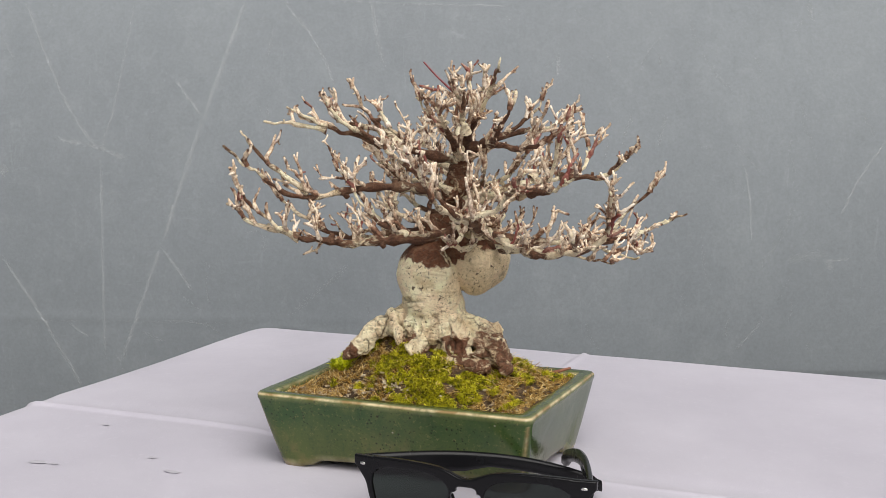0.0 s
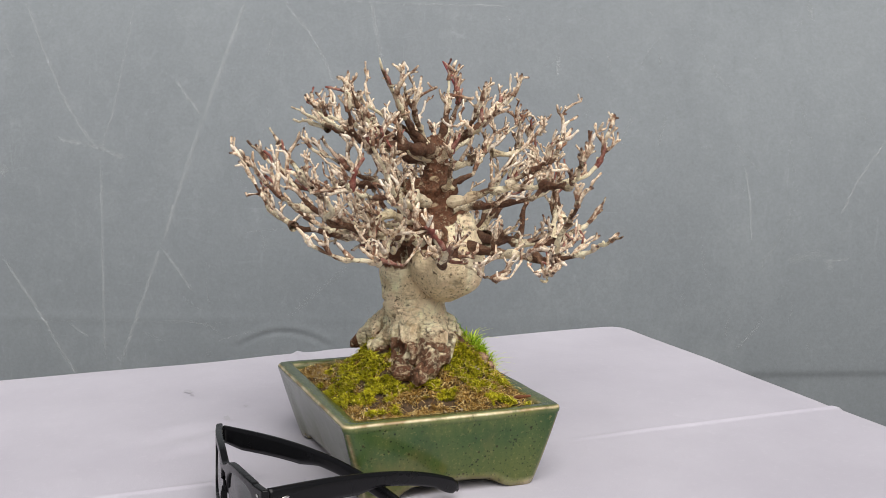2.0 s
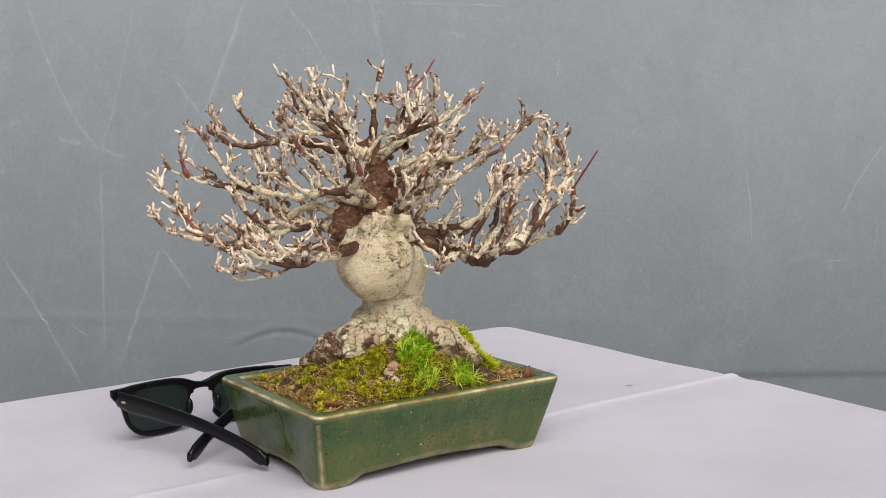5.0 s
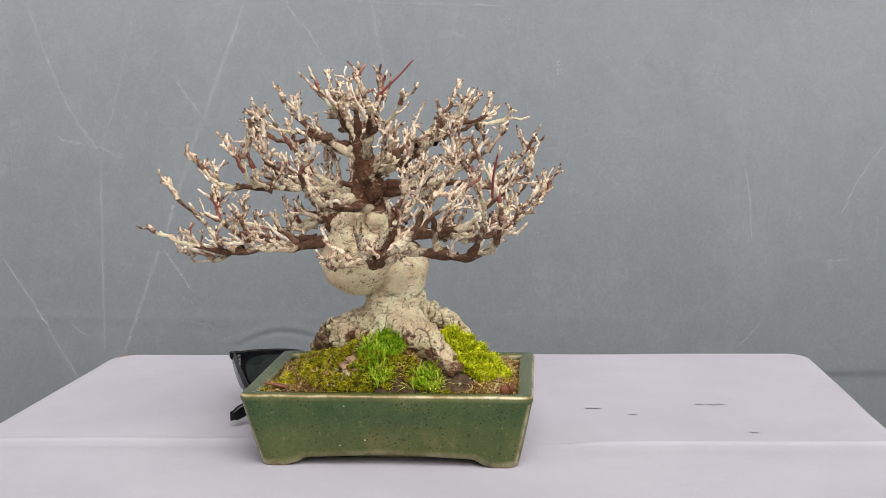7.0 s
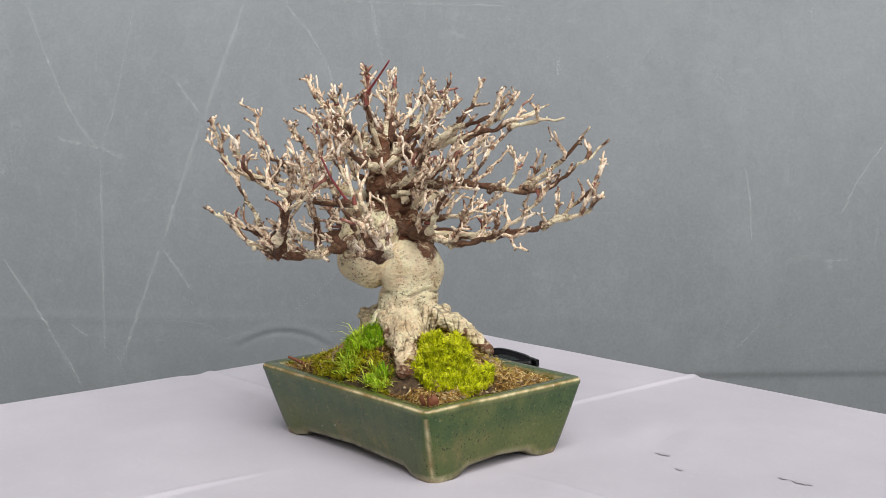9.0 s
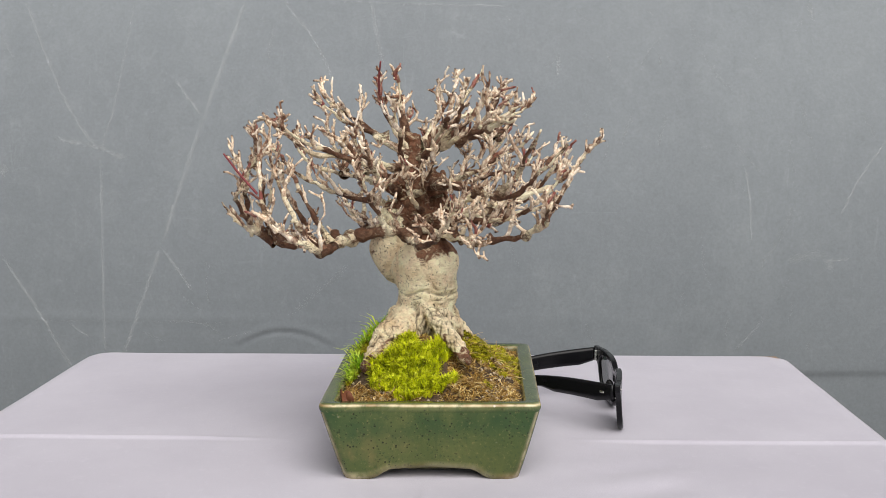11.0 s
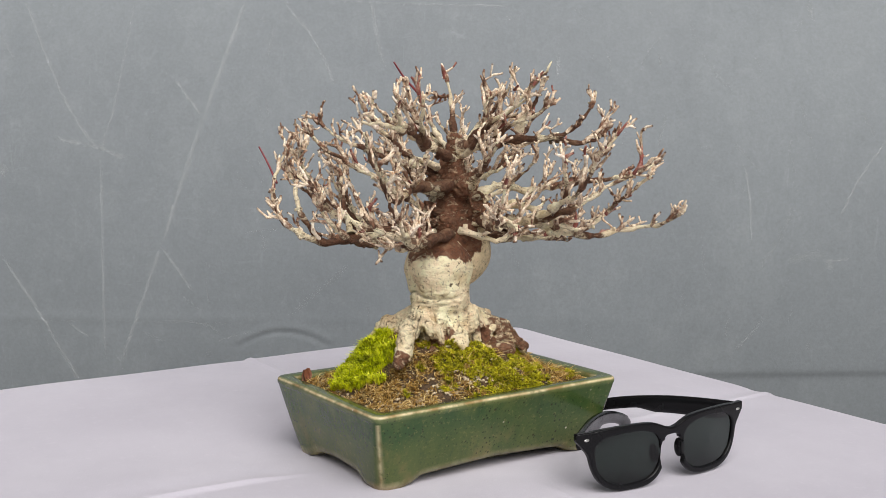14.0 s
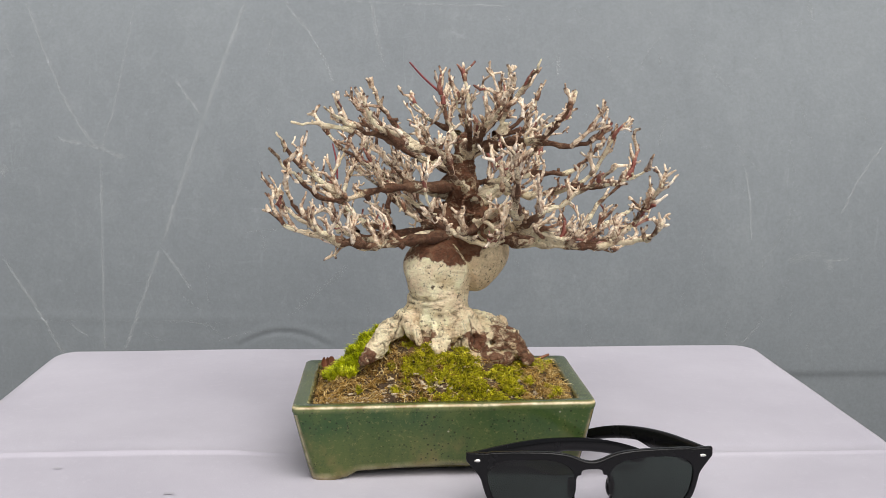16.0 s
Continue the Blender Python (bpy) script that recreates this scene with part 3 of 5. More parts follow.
def build_pot():
    base = (PC.x, PC.y, 0)
    pot = based(thing("bonsai_pot", base, "green glazed rectangular ceramic bonsai pot with feet", "pot"), base)
    TX, TY, BX, BY, TOP = 0.0965, 0.0705, 0.0865, 0.0570, 0.0520

    def foot(x, y, hx, hy):
        """Height of the lower edge: feet at the corners, a low arch between."""
        d = min(hx - abs(x), hy - abs(y))
        along = hy - abs(y) if hx - abs(x) < hy - abs(y) else hx - abs(x)
        t = min(1.0, max(0.0, (along - 0.017) / 0.014))
        t = t * t * (3 - 2 * t)
        half = hy if hx - abs(x) < hy - abs(y) else hx
        return 0.0045 * t + 0.004 * t * min(1.0, along / half)
    v, f, edge = [], [], []
    rows = 16
    rings = []
    for j in range(rows + 1):
        t = j / rows
        s = t ** 0.9
        hx, hy = BX + (TX - 0.0006 - BX) * s, BY + (TY - 0.0006 - BY) * s
        ring = []
        for x, y, c in pot_ring(hx, hy, 0.0085 - 0.003 * t):
            zb = foot(x, y, hx, hy)
            z = zb + (TOP - 0.006 - zb) * t
            ring.append(len(v))
            v.append((x + PC.x, y + PC.y, z))
            arris = max(0.0, 1 - abs((hx - abs(x)) - (hy - abs(y))) / 0.0028) if c >= 1 else 0.0
            edge.append(max(0.55 * arris, 0.75 * max(0, 1 - t * 8) * (0.4 + 0.6 * c)))
        rings.append(ring)
    # lip: a small bead, a flat top, then down into the pot
    # last value: tan wear, at 1.0 also the lip's painted highlight
    for hx, hy, r, z, e in ((TX - 0.0004, TY - 0.0004, 0.0058, TOP - 0.0052, 0.0), (TX + 0.0002, TY + 0.0002, 0.006, TOP - 0.004, 0.05),
                            (TX + 0.0003, TY + 0.0003, 0.006, TOP - 0.0022, 0.12), (TX - 0.0001, TY - 0.0001, 0.0058, TOP - 0.0009, 1.0),
                            (TX - 0.0011, TY - 0.0011, 0.0055, TOP, 0.15), (TX - 0.003, TY - 0.003, 0.0055, TOP + 0.0002, 0.05), (TX - 0.0085, TY - 0.0085, 0.004, TOP - 0.0001, 0.05),
                            (TX - 0.0100, TY - 0.0100, 0.0035, TOP - 0.0009, 0.35), (TX - 0.0107, TY - 0.0107, 0.003, TOP - 0.003, 0.1),
                            (TX - 0.0150, TY - 0.0150, 0.003, 0.018, 0.0)):
        ring = []
        for x, y, c in pot_ring(hx, hy, r):
            ring.append(len(v))
            v.append((x + PC.x, y + PC.y, z + 0.00035 * noise.noise(Vector((x * 40, y * 40, 3.3)))))
            edge.append(max(e, 0.6 * c if e > 0.3 else 0.0))
        rings.append(ring)
    for a, b in zip(rings, rings[1:]):
        m = len(a)
        f += [(a[i], a[(i + 1) % m], b[(i + 1) % m], b[i]) for i in range(m)]
    f.append(tuple(rings[-1]))
    # inner side of the feet and the raised floor
    inner = []
    for x, y, c in pot_ring(BX - 0.007, BY - 0.007, 0.004):
        zb = foot(x / (BX - 0.007) * BX, y / (BY - 0.007) * BY, BX, BY)
        inner.append(len(v))
        v.append((x + PC.x, y + PC.y, zb))
        edge.append(0.4)
    up = []
    for x, y, c in pot_ring(BX - 0.0095, BY - 0.0095, 0.004):
        up.append(len(v))
        v.append((x + PC.x, y + PC.y, 0.0042))
        edge.append(0.2)
    m = len(inner)
    f += [(rings[0][(i + 1) % m], rings[0][i], inner[i], inner[(i + 1) % m]) for i in range(m)]
    f += [(inner[(i + 1) % m], inner[i], up[i], up[(i + 1) % m]) for i in range(m)]
    f.append(tuple(up[::-1]))
    def piece(name, keep, label=""):
        used = sorted({i for q in f if keep(q) for i in q})
        at = {i: k for k, i in enumerate(used)}
        me = mesh_of(name, [v[i] for i in used], [[at[i] for i in q] for q in f if keep(q)], GLAZE, True, {"edge": [edge[i] for i in used]})
        part(name, me, pot, label)

    lip = set(rings[rows][:]) | {i for r in rings[rows + 1:] for i in r}
    low = {i for r in rings[:3] for i in r} | set(inner) | set(up)

    def which(q):
        """A face belongs to the lip, to one of four feet, or to the body."""
        if len(q) == 4 and all(i in lip for i in q):
            return "lip"
        if len(q) == 4 and all(i in low for i in q):
            x, y = sum(v[i][0] for i in q) / 4 - PC.x, sum(v[i][1] for i in q) / 4 - PC.y
            if BX - abs(x) < 0.022 and BY - abs(y) < 0.022:
                return (x > 0, y > 0)
        return "body"
    piece("body", lambda q: which(q) == "body")
    piece("rim", lambda q: which(q) == "lip", "flat rim with worn tan edge and painted highlight line")
    for corner in ((True, True), (True, False), (False, True), (False, False)):
        piece("foot", lambda q: which(q) == corner)


# ---- soil and moss ----
def mound(x, y):
    """Height of the soil in the pot, by metres in table space."""
    d = math.hypot((x - 0.018) / 0.066, (y + 0.004) / 0.056)
    z = 0.0472 + 0.025 * math.exp(-d ** 3)
    z += 0.007 * math.exp(-((x + 0.033) ** 2 + (y - 0.004) ** 2) / 0.019 ** 2) + 0.010 * math.exp(-((x - 0.024) ** 2 + (y - 0.024) ** 2) / 0.018 ** 2)
    z += 0.004 * math.exp(-((x - 0.045) ** 2 + (y - 0.022) ** 2) / 0.02 ** 2)
    z += 0.006 * math.exp(-((x - 0.013) ** 2 + (y - 0.020) ** 2) / 0.011 ** 2)
    z += 0.009 * math.exp(-((x + 0.018) ** 2 + (y + 0.010) ** 2) / 0.017 ** 2)
    z += 0.007 * math.exp(-((x - 0.006) ** 2 + (y + 0.034) ** 2) / 0.017 ** 2) + 0.004 * math.exp(-((x - 0.036) ** 2 + (y + 0.038) ** 2) / 0.016 ** 2)
    near = max(0.0, min(0.0853 - abs(x - PC.x), 0.0593 - abs(y - PC.y))) / 0.012
    z = 0.0470 + (z - 0.0470) * min(1.0, near) ** 0.7
    z += 0.0040 * noise.noise(Vector((x * 85, y * 85, 1.0))) + 0.0022 * noise.noise(Vector((x * 25, y * 25, 5.0))) + 0.0016 * noise.noise(Vector((x * 210, y * 210, 8.0)))
    return z


def inside(x, y, gap=0.0125):
    return abs(x - PC.x) < 0.0965 - gap and abs(y - PC.y) < 0.0705 - gap


def build_soil():
    n = 110
    v, f = [], []
    hx, hy = 0.0965 - 0.0112, 0.0705 - 0.0112
    for i in range(n):
        for j in range(n):
            x, y = PC.x + hx * (2 * i / (n - 1) - 1), PC.y + hy * (2 * j / (n - 1) - 1)
            v.append((x, y, mound(x, y)))
    f = [(i * n + j, (i + 1) * n + j, (i + 1) * n + j + 1, i * n + j + 1) for i in range(n - 1) for j in range(n - 1)]
    m = len(v)
    rim = [i * n for i in range(n)] + [(n - 1) * n + j for j in range(1, n)] + [i * n + n - 1 for i in range(n - 2, -1, -1)] + [j for j in range(n - 2, 0, -1)]
    for i in rim:
        v.append((PC.x + (v[i][0] - PC.x) * 0.96, PC.y + (v[i][1] - PC.y) * 0.96, 0.019))
    k = len(rim)
    f += [(rim[i], m + i, m + (i + 1) % k, rim[(i + 1) % k]) for i in range(k)]
    f.append(tuple(range(m + k - 1, m - 1, -1)))
    single("soil", mesh_of("soil", v, f, SOIL), (PC.x, PC.y, 0.019), "dark crumbly soil mounded in the pot", "soil", "", "stuff")


def blades(spots, size, width, material, name, base, label, lean=(0.3, 1.3), count=7, seed=1):
    """Small rosettes of leaves at the spots (x, y, z)."""
    rng = random.Random(seed)
    v, f = [], []
    for x, y, z in spots:
        c = len(v)
        v.append((x, y, z - 0.0006))
        tilt = rng.uniform(0, 0.5)
        ta = rng.uniform(0, 6.28)
        s0 = rng.uniform(0.6, 1.25)
        for k in range(count):
            a = 6.283 * k / count + rng.uniform(-0.5, 0.5)
            ln = size * s0 * rng.uniform(0.6, 1.2)
            e = rng.uniform(*lean)
            dx, dy, dz = math.cos(a) * math.sin(e) + tilt * math.cos(ta), math.sin(a) * math.sin(e) + tilt * math.sin(ta), math.cos(e)
            px, py = -math.sin(a) * width / 2, math.cos(a) * width / 2
            i = len(v)
            mx, my, mz = x + dx * ln * 0.5, y + dy * ln * 0.5, z + dz * ln * 0.62
            v += [(mx - px, my - py, mz), (mx + px, my + py, mz), (x + dx * ln, y + dy * ln, z + dz * ln * 0.9 - 0.15 * ln)]
            f += [(c, i + 1, i), (i, i + 1, i + 2)]
    return single(name, mesh_of(name, v, f, material, False), base, label, "moss", "", "stuff")


def strands(spots, size, width, material, name, base, label, seed=1):
    """Thin curled threads that lie about the spots."""
    rng = random.Random(seed)
    v, f = [], []
    for x, y, z in spots:
        a, e = rng.uniform(0, 6.283), rng.uniform(-0.1, 0.9)
        ln = size * rng.uniform(0.4, 1.3)
        turn, sink = rng.uniform(-1.3, 1.3), rng.uniform(0.3, 0.9)
        p = Vector((x, y, z + 0.0004))
        k0 = len(v)
        for k in range(5):
            w = width * (1 - 0.15 * k) / 2
            n = Vector((-math.sin(a), math.cos(a), 0.3))
            v += [tuple(p - n * w), tuple(p + n * w)]
            if k:
                i = k0 + 2 * k
                f.append((i - 2, i - 1, i + 1, i))
            p = p + Vector((math.cos(a) * math.cos(e), math.sin(a) * math.cos(e), math.sin(e))) * ln / 4
            a += turn * 0.5
            e -= sink * 0.5
    return single(name, mesh_of(name, v, f, material, False), base, label, "moss", "", "stuff")


def build_moss():
    """Cushions and mats of moss; what grows where follows the wetter and drier spots."""
    rng = random.Random(3)
    lime, olive, dry = [], [], []
    fresh = []
    while len(olive) + len(dry) < 21000:
        x, y = PC.x + rng.uniform(-0.086, 0.086), PC.y + rng.uniform(-0.0595, 0.0595)
        if not inside(x, y, 0.0122):
            continue
        z = mound(x, y)
        n1 = noise.noise(Vector((x * 60, y * 60, 7.0))) + 0.5 * noise.noise(Vector((x * 170, y * 170, 2.0)))
        n2 = noise.noise(Vector((x * 75 + 3, y * 75, 4.0))) + 0.6 * noise.noise(Vector((x * 220, y * 220, 9.0)))
        e = math.hypot((x + 0.042) / 0.019, (y - 0.002) / 0.023)
        if e < 1 + 0.75 * n1 and (e < 0.7 or rng.random() < 0.6):
            for k in range(2):
                lime.append((x + rng.uniform(-1, 1) * MM, y + rng.uniform(-1, 1) * MM, z + 0.003 * max(0, 1 - e * e) + 0.0085 * max(-0.6, n1) + 0.0035 * n2))
            continue
        if math.hypot((x + 0.03) / 0.012, (y - 0.028) / 0.016) < 1 + 0.3 * n1:
            continue            # bare black soil
        if math.hypot((x - 0.014) / 0.013, (y - 0.021) / 0.012) < 1 + 0.4 * n1:
            fresh.append((x, y, z + 0.002 * max(0, n2)))
            continue
        if n2 < (-0.34 if x > 0 and y > -0.02 else -0.28):
            continue
        n3 = noise.noise(Vector((x * 110, y * 110, 31.0)))
        wet = 0.34 + 0.8 * n3 - ((x - 0.03) / 0.055) ** 2 * 0.7 + n1 * 1.1 - (0.2 if x < -0.03 else 0.0) - (0.25 if y < -0.062 else 0)
        wet += 0.5 * math.exp(-((x - 0.052) ** 2 + (y - 0.016) ** 2) / 0.0004)
        (olive if wet > 0 else dry).append((x, y, z + (0.0035 * max(0, n1 + 0.3 * n2) if wet > 0 else 0)))
    blades(lime, 0.0070, 0.0009, LIME, "lime_moss", (-0.043, 0.006, 0.05), "bright lime green cushion moss on the soil", (0.05, 0.9), 7, 2)
    blades(olive, 0.0036, 0.0009, OLIVE, "olive_moss", (0.03, 0.0, 0.05), "olive yellow-green moss round the roots", (0.3, 1.3), 7, 4)
    blades(dry[::2], 0.0024, 0.0007, DRY, "brown_moss", (0.06, -0.03, 0.05), "low brown moss between the strands", (0.4, 1.4), 6, 8)
    strands([q for q in dry[::2] + olive[::9] if inside(q[0], q[1], 0.0150)], 0.0085, 0.0006, DRY, "dry_moss", (0.07, -0.02, 0.05), "dry golden brown moss on the soil", 6)
    blades(fresh[::2], 0.0068, 0.0009, STAR, "green_moss", (0.014, 0.021, 0.05), "deep green moss creeping up between the roots", (0.2, 1.2), 7, 9)
    for x, y in ((24, 15), (26, 39), (31, 37), (20, 40), (-14, 43), (-7, 43), (29, 32)):
        sp = []
        for k in range(9):
            a, r = rng.uniform(0, 6.28), 0.006 * math.sqrt(rng.random())
            xx, yy = x * MM + r * math.cos(a), y * MM + r * math.sin(a)
            if inside(xx, yy, 0.011):
                sp.append((xx, yy, mound(xx, yy) + 0.001))
        if sp:
            blades(sp, 0.0135, 0.0011, STAR, "star_moss", (x * MM, y * MM, 0.05), "fresh green spiky star moss tuft", (0.2, 1.25), 13, 100 + x)["group"] = "star moss tufts"


def pebble(rng, r):
    v, f = surface(lambda X, Y, Z: ball((X, Y, Z), (0, 0, 0), r, (1.2, 0.9, 0.75)), (-1.4 * r,) * 3, (1.4 * r,) * 3, r * 0.55)
    return v * np.array([1, 1, 1]) + rng.normal(0, r * 0.16, v.shape), f


def build_grit():
    """Loose pale grit along the front and single pebbles."""
    rng = np.random.RandomState(5)
    V, F = [], []
    k = 0
    while k < 760:
        x, y = rng.uniform(-0.064, 0.095), rng.uniform(-0.067, 0.043)
        w = math.exp(-((y + 0.058) / 0.008) ** 2) * (1.0 if x < 0.03 else 0.3) + 0.06 + math.exp(-((x + 0.058) ** 2 + (y - 0.02) ** 2) / 0.0004) + math.exp(-((x - 0.047) ** 2 + (y - 0.041) ** 2) / 0.00006) + 0.7 * math.exp(-((x + 0.005) ** 2 + (y - 0.04) ** 2) / 0.00008)
        if rng.rand() > w or not inside(x, y):
            continue
        v, f = pebble(rng, rng.uniform(0.0004, 0.0012))
        v = v + np.array([x, y, mound(x, y) + 0.0006])
        F.append(f + sum(len(q) for q in V))
        V.append(v)
        k += 1
    single("grit", mesh_of("grit", np.concatenate(V), np.concatenate(F), GRIT, False), (0.015, -0.05, 0.05), "pale grit and chips scattered on the soil", "grit", "", "stuff")
    for x, y, r in ((-46, 21, 3.4), (-40, 23, 3.0), (-52, 12, 2.6), (40, 33, 4.6), (45, 36, 3.4), (38, 38, 2.6)):
        v, f = pebble(rng, r * MM)
        v = v + np.array([x * MM, y * MM, mound(x * MM, y * MM) + r * 0.1 * MM])
        single("pebble", mesh_of("pebble", v, f, PEBBLE), (x * MM, y * MM, 0.05), "small rounded tan pebble on the soil", "pebble", "pebbles in the pot")


PEBBLE = mat_plain("tan_pebble", (0.3, 0.17, 0.1), (0.5, 0.33, 0.22), 300)


def build_litter():
    """Dead leaves and a bit of twig on the soil."""
    rng = random.Random(12)
    for x, y, turn in ((-66, 43, 20), (-67, 39, 130), (-63, 45, 70)):
        v, f = [], []
        for i in range(7):
            t = i / 6
            w = 0.0032 * math.sin(math.pi * (0.08 + 0.84 * t))
            for s in (-1, 0, 1):
                p = Vector((t * 0.009, s * w, 0.003 * t * t + 0.0014 * abs(s)))
                p.rotate(Euler((0.3, -1.0, radians(turn))))
                v.append((p.x + x * MM, p.y + y * MM, p.z + mound(x * MM, y * MM) + 0.0005))
            if i:
                k = 3 * i
                f += [(k - 3, k - 2, k + 1, k), (k - 2, k - 1, k + 2, k + 1)]
        single("dead_leaf", mesh_of("dead_leaf", v, f, DEADLEAF), (x * MM, y * MM, 0.05), "curled red-brown dead leaf on the soil", "leaf", "dead leaves")
    for pts in (((84, 38, 52), (91, 40, 54), (98, 43, 56)),):
        t = Tubes()
        q = spline([tuple(c * MM for c in p) for p in pts], 0.002)
        t.add(q, np.linspace(0.0012, 0.0007, len(q)) * 1.3, 6)
        single("loose_twig", t.mesh("loose_twig", DEADLEAF), tuple(c * MM for c in pts[0]), "short dry broken twig on the soil", "twig", "loose twigs")


# ---- tree ----
def trunk_field(X, Y, Z):
    p = (X * 1000, Y * 1000, Z * 1000)
    w = [q + 1.1 * np.sin(p[(i + 1) % 3] * 0.21 + i) * np.sin(p[(i + 2) % 3] * 0.17 + 2 * i) for i, q in enumerate(p)]
    d = cone(w, (18, -3, 76), (15, -7, 110), 22.5, 19.8)
    d = blend(d, cone(w, (15, -7, 110), (15, -6, 126), 20.0, 24.0), 4)
    flare = d
    for a, b, ra, rb in (((0, -9, 99), (-19, -20, 87), 7.5, 6.2),
                         ((-19, -20, 89), (-28, -30, 77), 6.5, 5),
                         ((-28, -30, 77), (-35, -34, 71), 5, 3.5),
                         ((-10, -18, 98), (-3, -26, 88), 4.5, 4),
                         ((-3, -26, 88), (1, -29, 81), 4, 3),
                         ((31, -15, 93), (21, -24, 85), 10, 8),
                         ((21, -24, 85), (12, -29, 78), 8, 7.4),
                         ((42, -4, 89), (64, -13, 81), 10, 6.5),
                         ((64, -13, 81), (74, -22, 68), 6.5, 4.0),
                         ((39, -24, 69), (58, -29, 67), 7.5, 6.5),
                         ((-3, -26, 73), (3, -34, 66), 4.5, 3.6),
                         ((3, -34, 66), (4, -39, 60), 3.6, 2.6),
                         ((8, 5, 88), (-8, 18, 80), 15, 11), ((-8, 18, 82), (-27, 31, 64), 11, 6.0), ((25, -5, 88), (50, -1, 81), 17, 11.5),
                         ((50, -2, 82), (68, -14, 72), 11.5, 7.5), ((30, -12, 88), (42, -24, 76), 13, 7.5),
                         ((20, 10, 88), (36, 24, 68), 12, 7), ((36, 24, 68), (40, 40, 64), 5, 3.5)):
        flare = blend(flare, cone(w, a, b, ra, rb), 1.2)
    # ropy strands that run down the foot of the trunk
    rng = np.random.RandomState(21)
    for k in range(17):
        a0 = 2 * math.pi * (k + rng.uniform(-0.3, 0.3)) / 17
        a1 = a0 + rng.uniform(-0.35, 0.35)
        r1, z0 = rng.uniform(25, 28), rng.uniform(95, 107)
        am = (a0 + a1) / 2 + rng.uniform(-0.12, 0.12)
        hi, mid = (15 + 18 * math.cos(a0), -6 + 17 * math.sin(a0), z0), (16 + 23.5 * math.cos(am), -5 + 22 * math.sin(am), 88)
        end, r = (17 + r1 * math.cos(a1), -4 + r1 * math.sin(a1), 70), rng.uniform(1.3, 2.6)
        flare = blend(flare, cone(w, hi, mid, r * 0.8, r), 1.0)
        flare = blend(flare, cone(w, mid, end, r, r * 1.05), 1.0)
    d = flare
    top = ball(w, (38, 8.5, 137), 26.0, (1.02, 1.0, 1.02))
    top = blend(top, cone(w, (32, 2, 152), (33, 3, 188), 16, 9.0), 8)
    top = blend(top, cone(w, (33, 3, 188), (35, 4, 214), 9, 6), 5)
    for c, r in (((34, -12, 184), 8.5), ((46, -13, 163), 10), ((55, -6, 158), 8), ((20, -8, 158), 9), ((18, 12, 156), 9), ((45, 18, 160), 9), ((26, 14, 184), 8), ((24, 18, 164), 8)):
        top = blend(top, ball(w, c, r), 2.5)
    seam = np.exp(-((d - top) / 2.2) ** 2) * np.exp(-np.minimum(np.abs(d), np.abs(top)) / 6)
    k = np.clip((27 - p[0] - 0.5 * (p[1] + 4)) / 12, 0, 1)
    k = k * np.clip((8 - p[1]) / 8, 0, 1)
    d = k * blend(d, top, 7) + (1 - k) * (np.minimum(d, top) + 2.4 * seam)
    # knots and hollows
    for c, r in (((41, -28, 80), 5.6), ((35, -21.5, 184), 4.0), ((50, -22, 164), 5), ((72, -22, 76), 2.5)):
        d = np.maximum(d, -ball(p, c, r))
    for c, nrm, r in (((59.6, 3.0, 89.6), (0.85, 0.3, 0.43), 3.2), ((38, -20.5, 173), (0.1, -0.98, 0.15), 6.5), ((49, -22, 156), (0.25, -0.96, 0.1), 5.5), ((35, -19, 187), (-0.1, -0.98, 0.2), 4.5), ((51.5, -21.5, 79), (0.3, -0.93, 0.2), 4.4), ((9, -35, 76.5), (-0.55, -0.75, -0.3), 4.6)):
        q = [p[i] - c[i] for i in range(3)]
        h = sum(q[i] * nrm[i] for i in range(3))
        rr = np.sqrt(np.maximum(0, sum(k * k for k in q) - h * h))
        d = blend(d, np.sqrt((rr - r) ** 2 + h ** 2) - 1.5, 1.2)
        d = np.maximum(d, 0.35 * r - np.sqrt(sum(k * k for k in q)))
    # a girdling line under the cap
    d = d + 1.9 * np.exp(-((p[2] - 108 + 0.10 * (p[0] - 15) + 1.3 * np.sin(p[0] * 0.23) + 1.1 * np.sin(p[1] * 0.31)) / 1.3) ** 2) * np.clip((14 - p[0] - 0.5 * (p[1] + 10)) / 10, 0, 1)
    low = np.clip((103 - p[2]) / 16, 0, 1)
    th = np.arctan2(p[1] + 4, p[0] - 17)
    d = d + low * (1.0 * np.sin(th * 11 + 1.6 * np.sin(p[2] * 0.09) + 2) + 0.7 * np.sin(th * 23 + p[2] * 0.11) + 0.5 * np.sin(p[0] * 0.37 + p[2] * 0.3) * np.sin(p[1] * 0.41 - p[2] * 0.22))
    return d / 1000


TREE_BASE = (0.016, -0.004, 0.05)
CROWN = np.array([35.0, 0.0])


def envelope(p):
    """True where a point (mm) lies within the crown's outline."""
    r = math.hypot(p[0] - CROWN[0], p[1] - CROWN[1])
    az = math.atan2(p[1] - CROWN[1], p[0] - CROWN[0])
    return r < 128 + 30 * abs(math.sin(2 * az)) and 131 + 0.0006 * r * r < p[2] < 270 - 34 * (r / 118) ** 2.2


LIMB_PLAN = []


def limb(r0, r1, brown, *points):
    """A limb through the points (mm), its radius at the foot and the tip, and its share of brown bark."""
    LIMB_PLAN.append((points, r0, r1, brown))


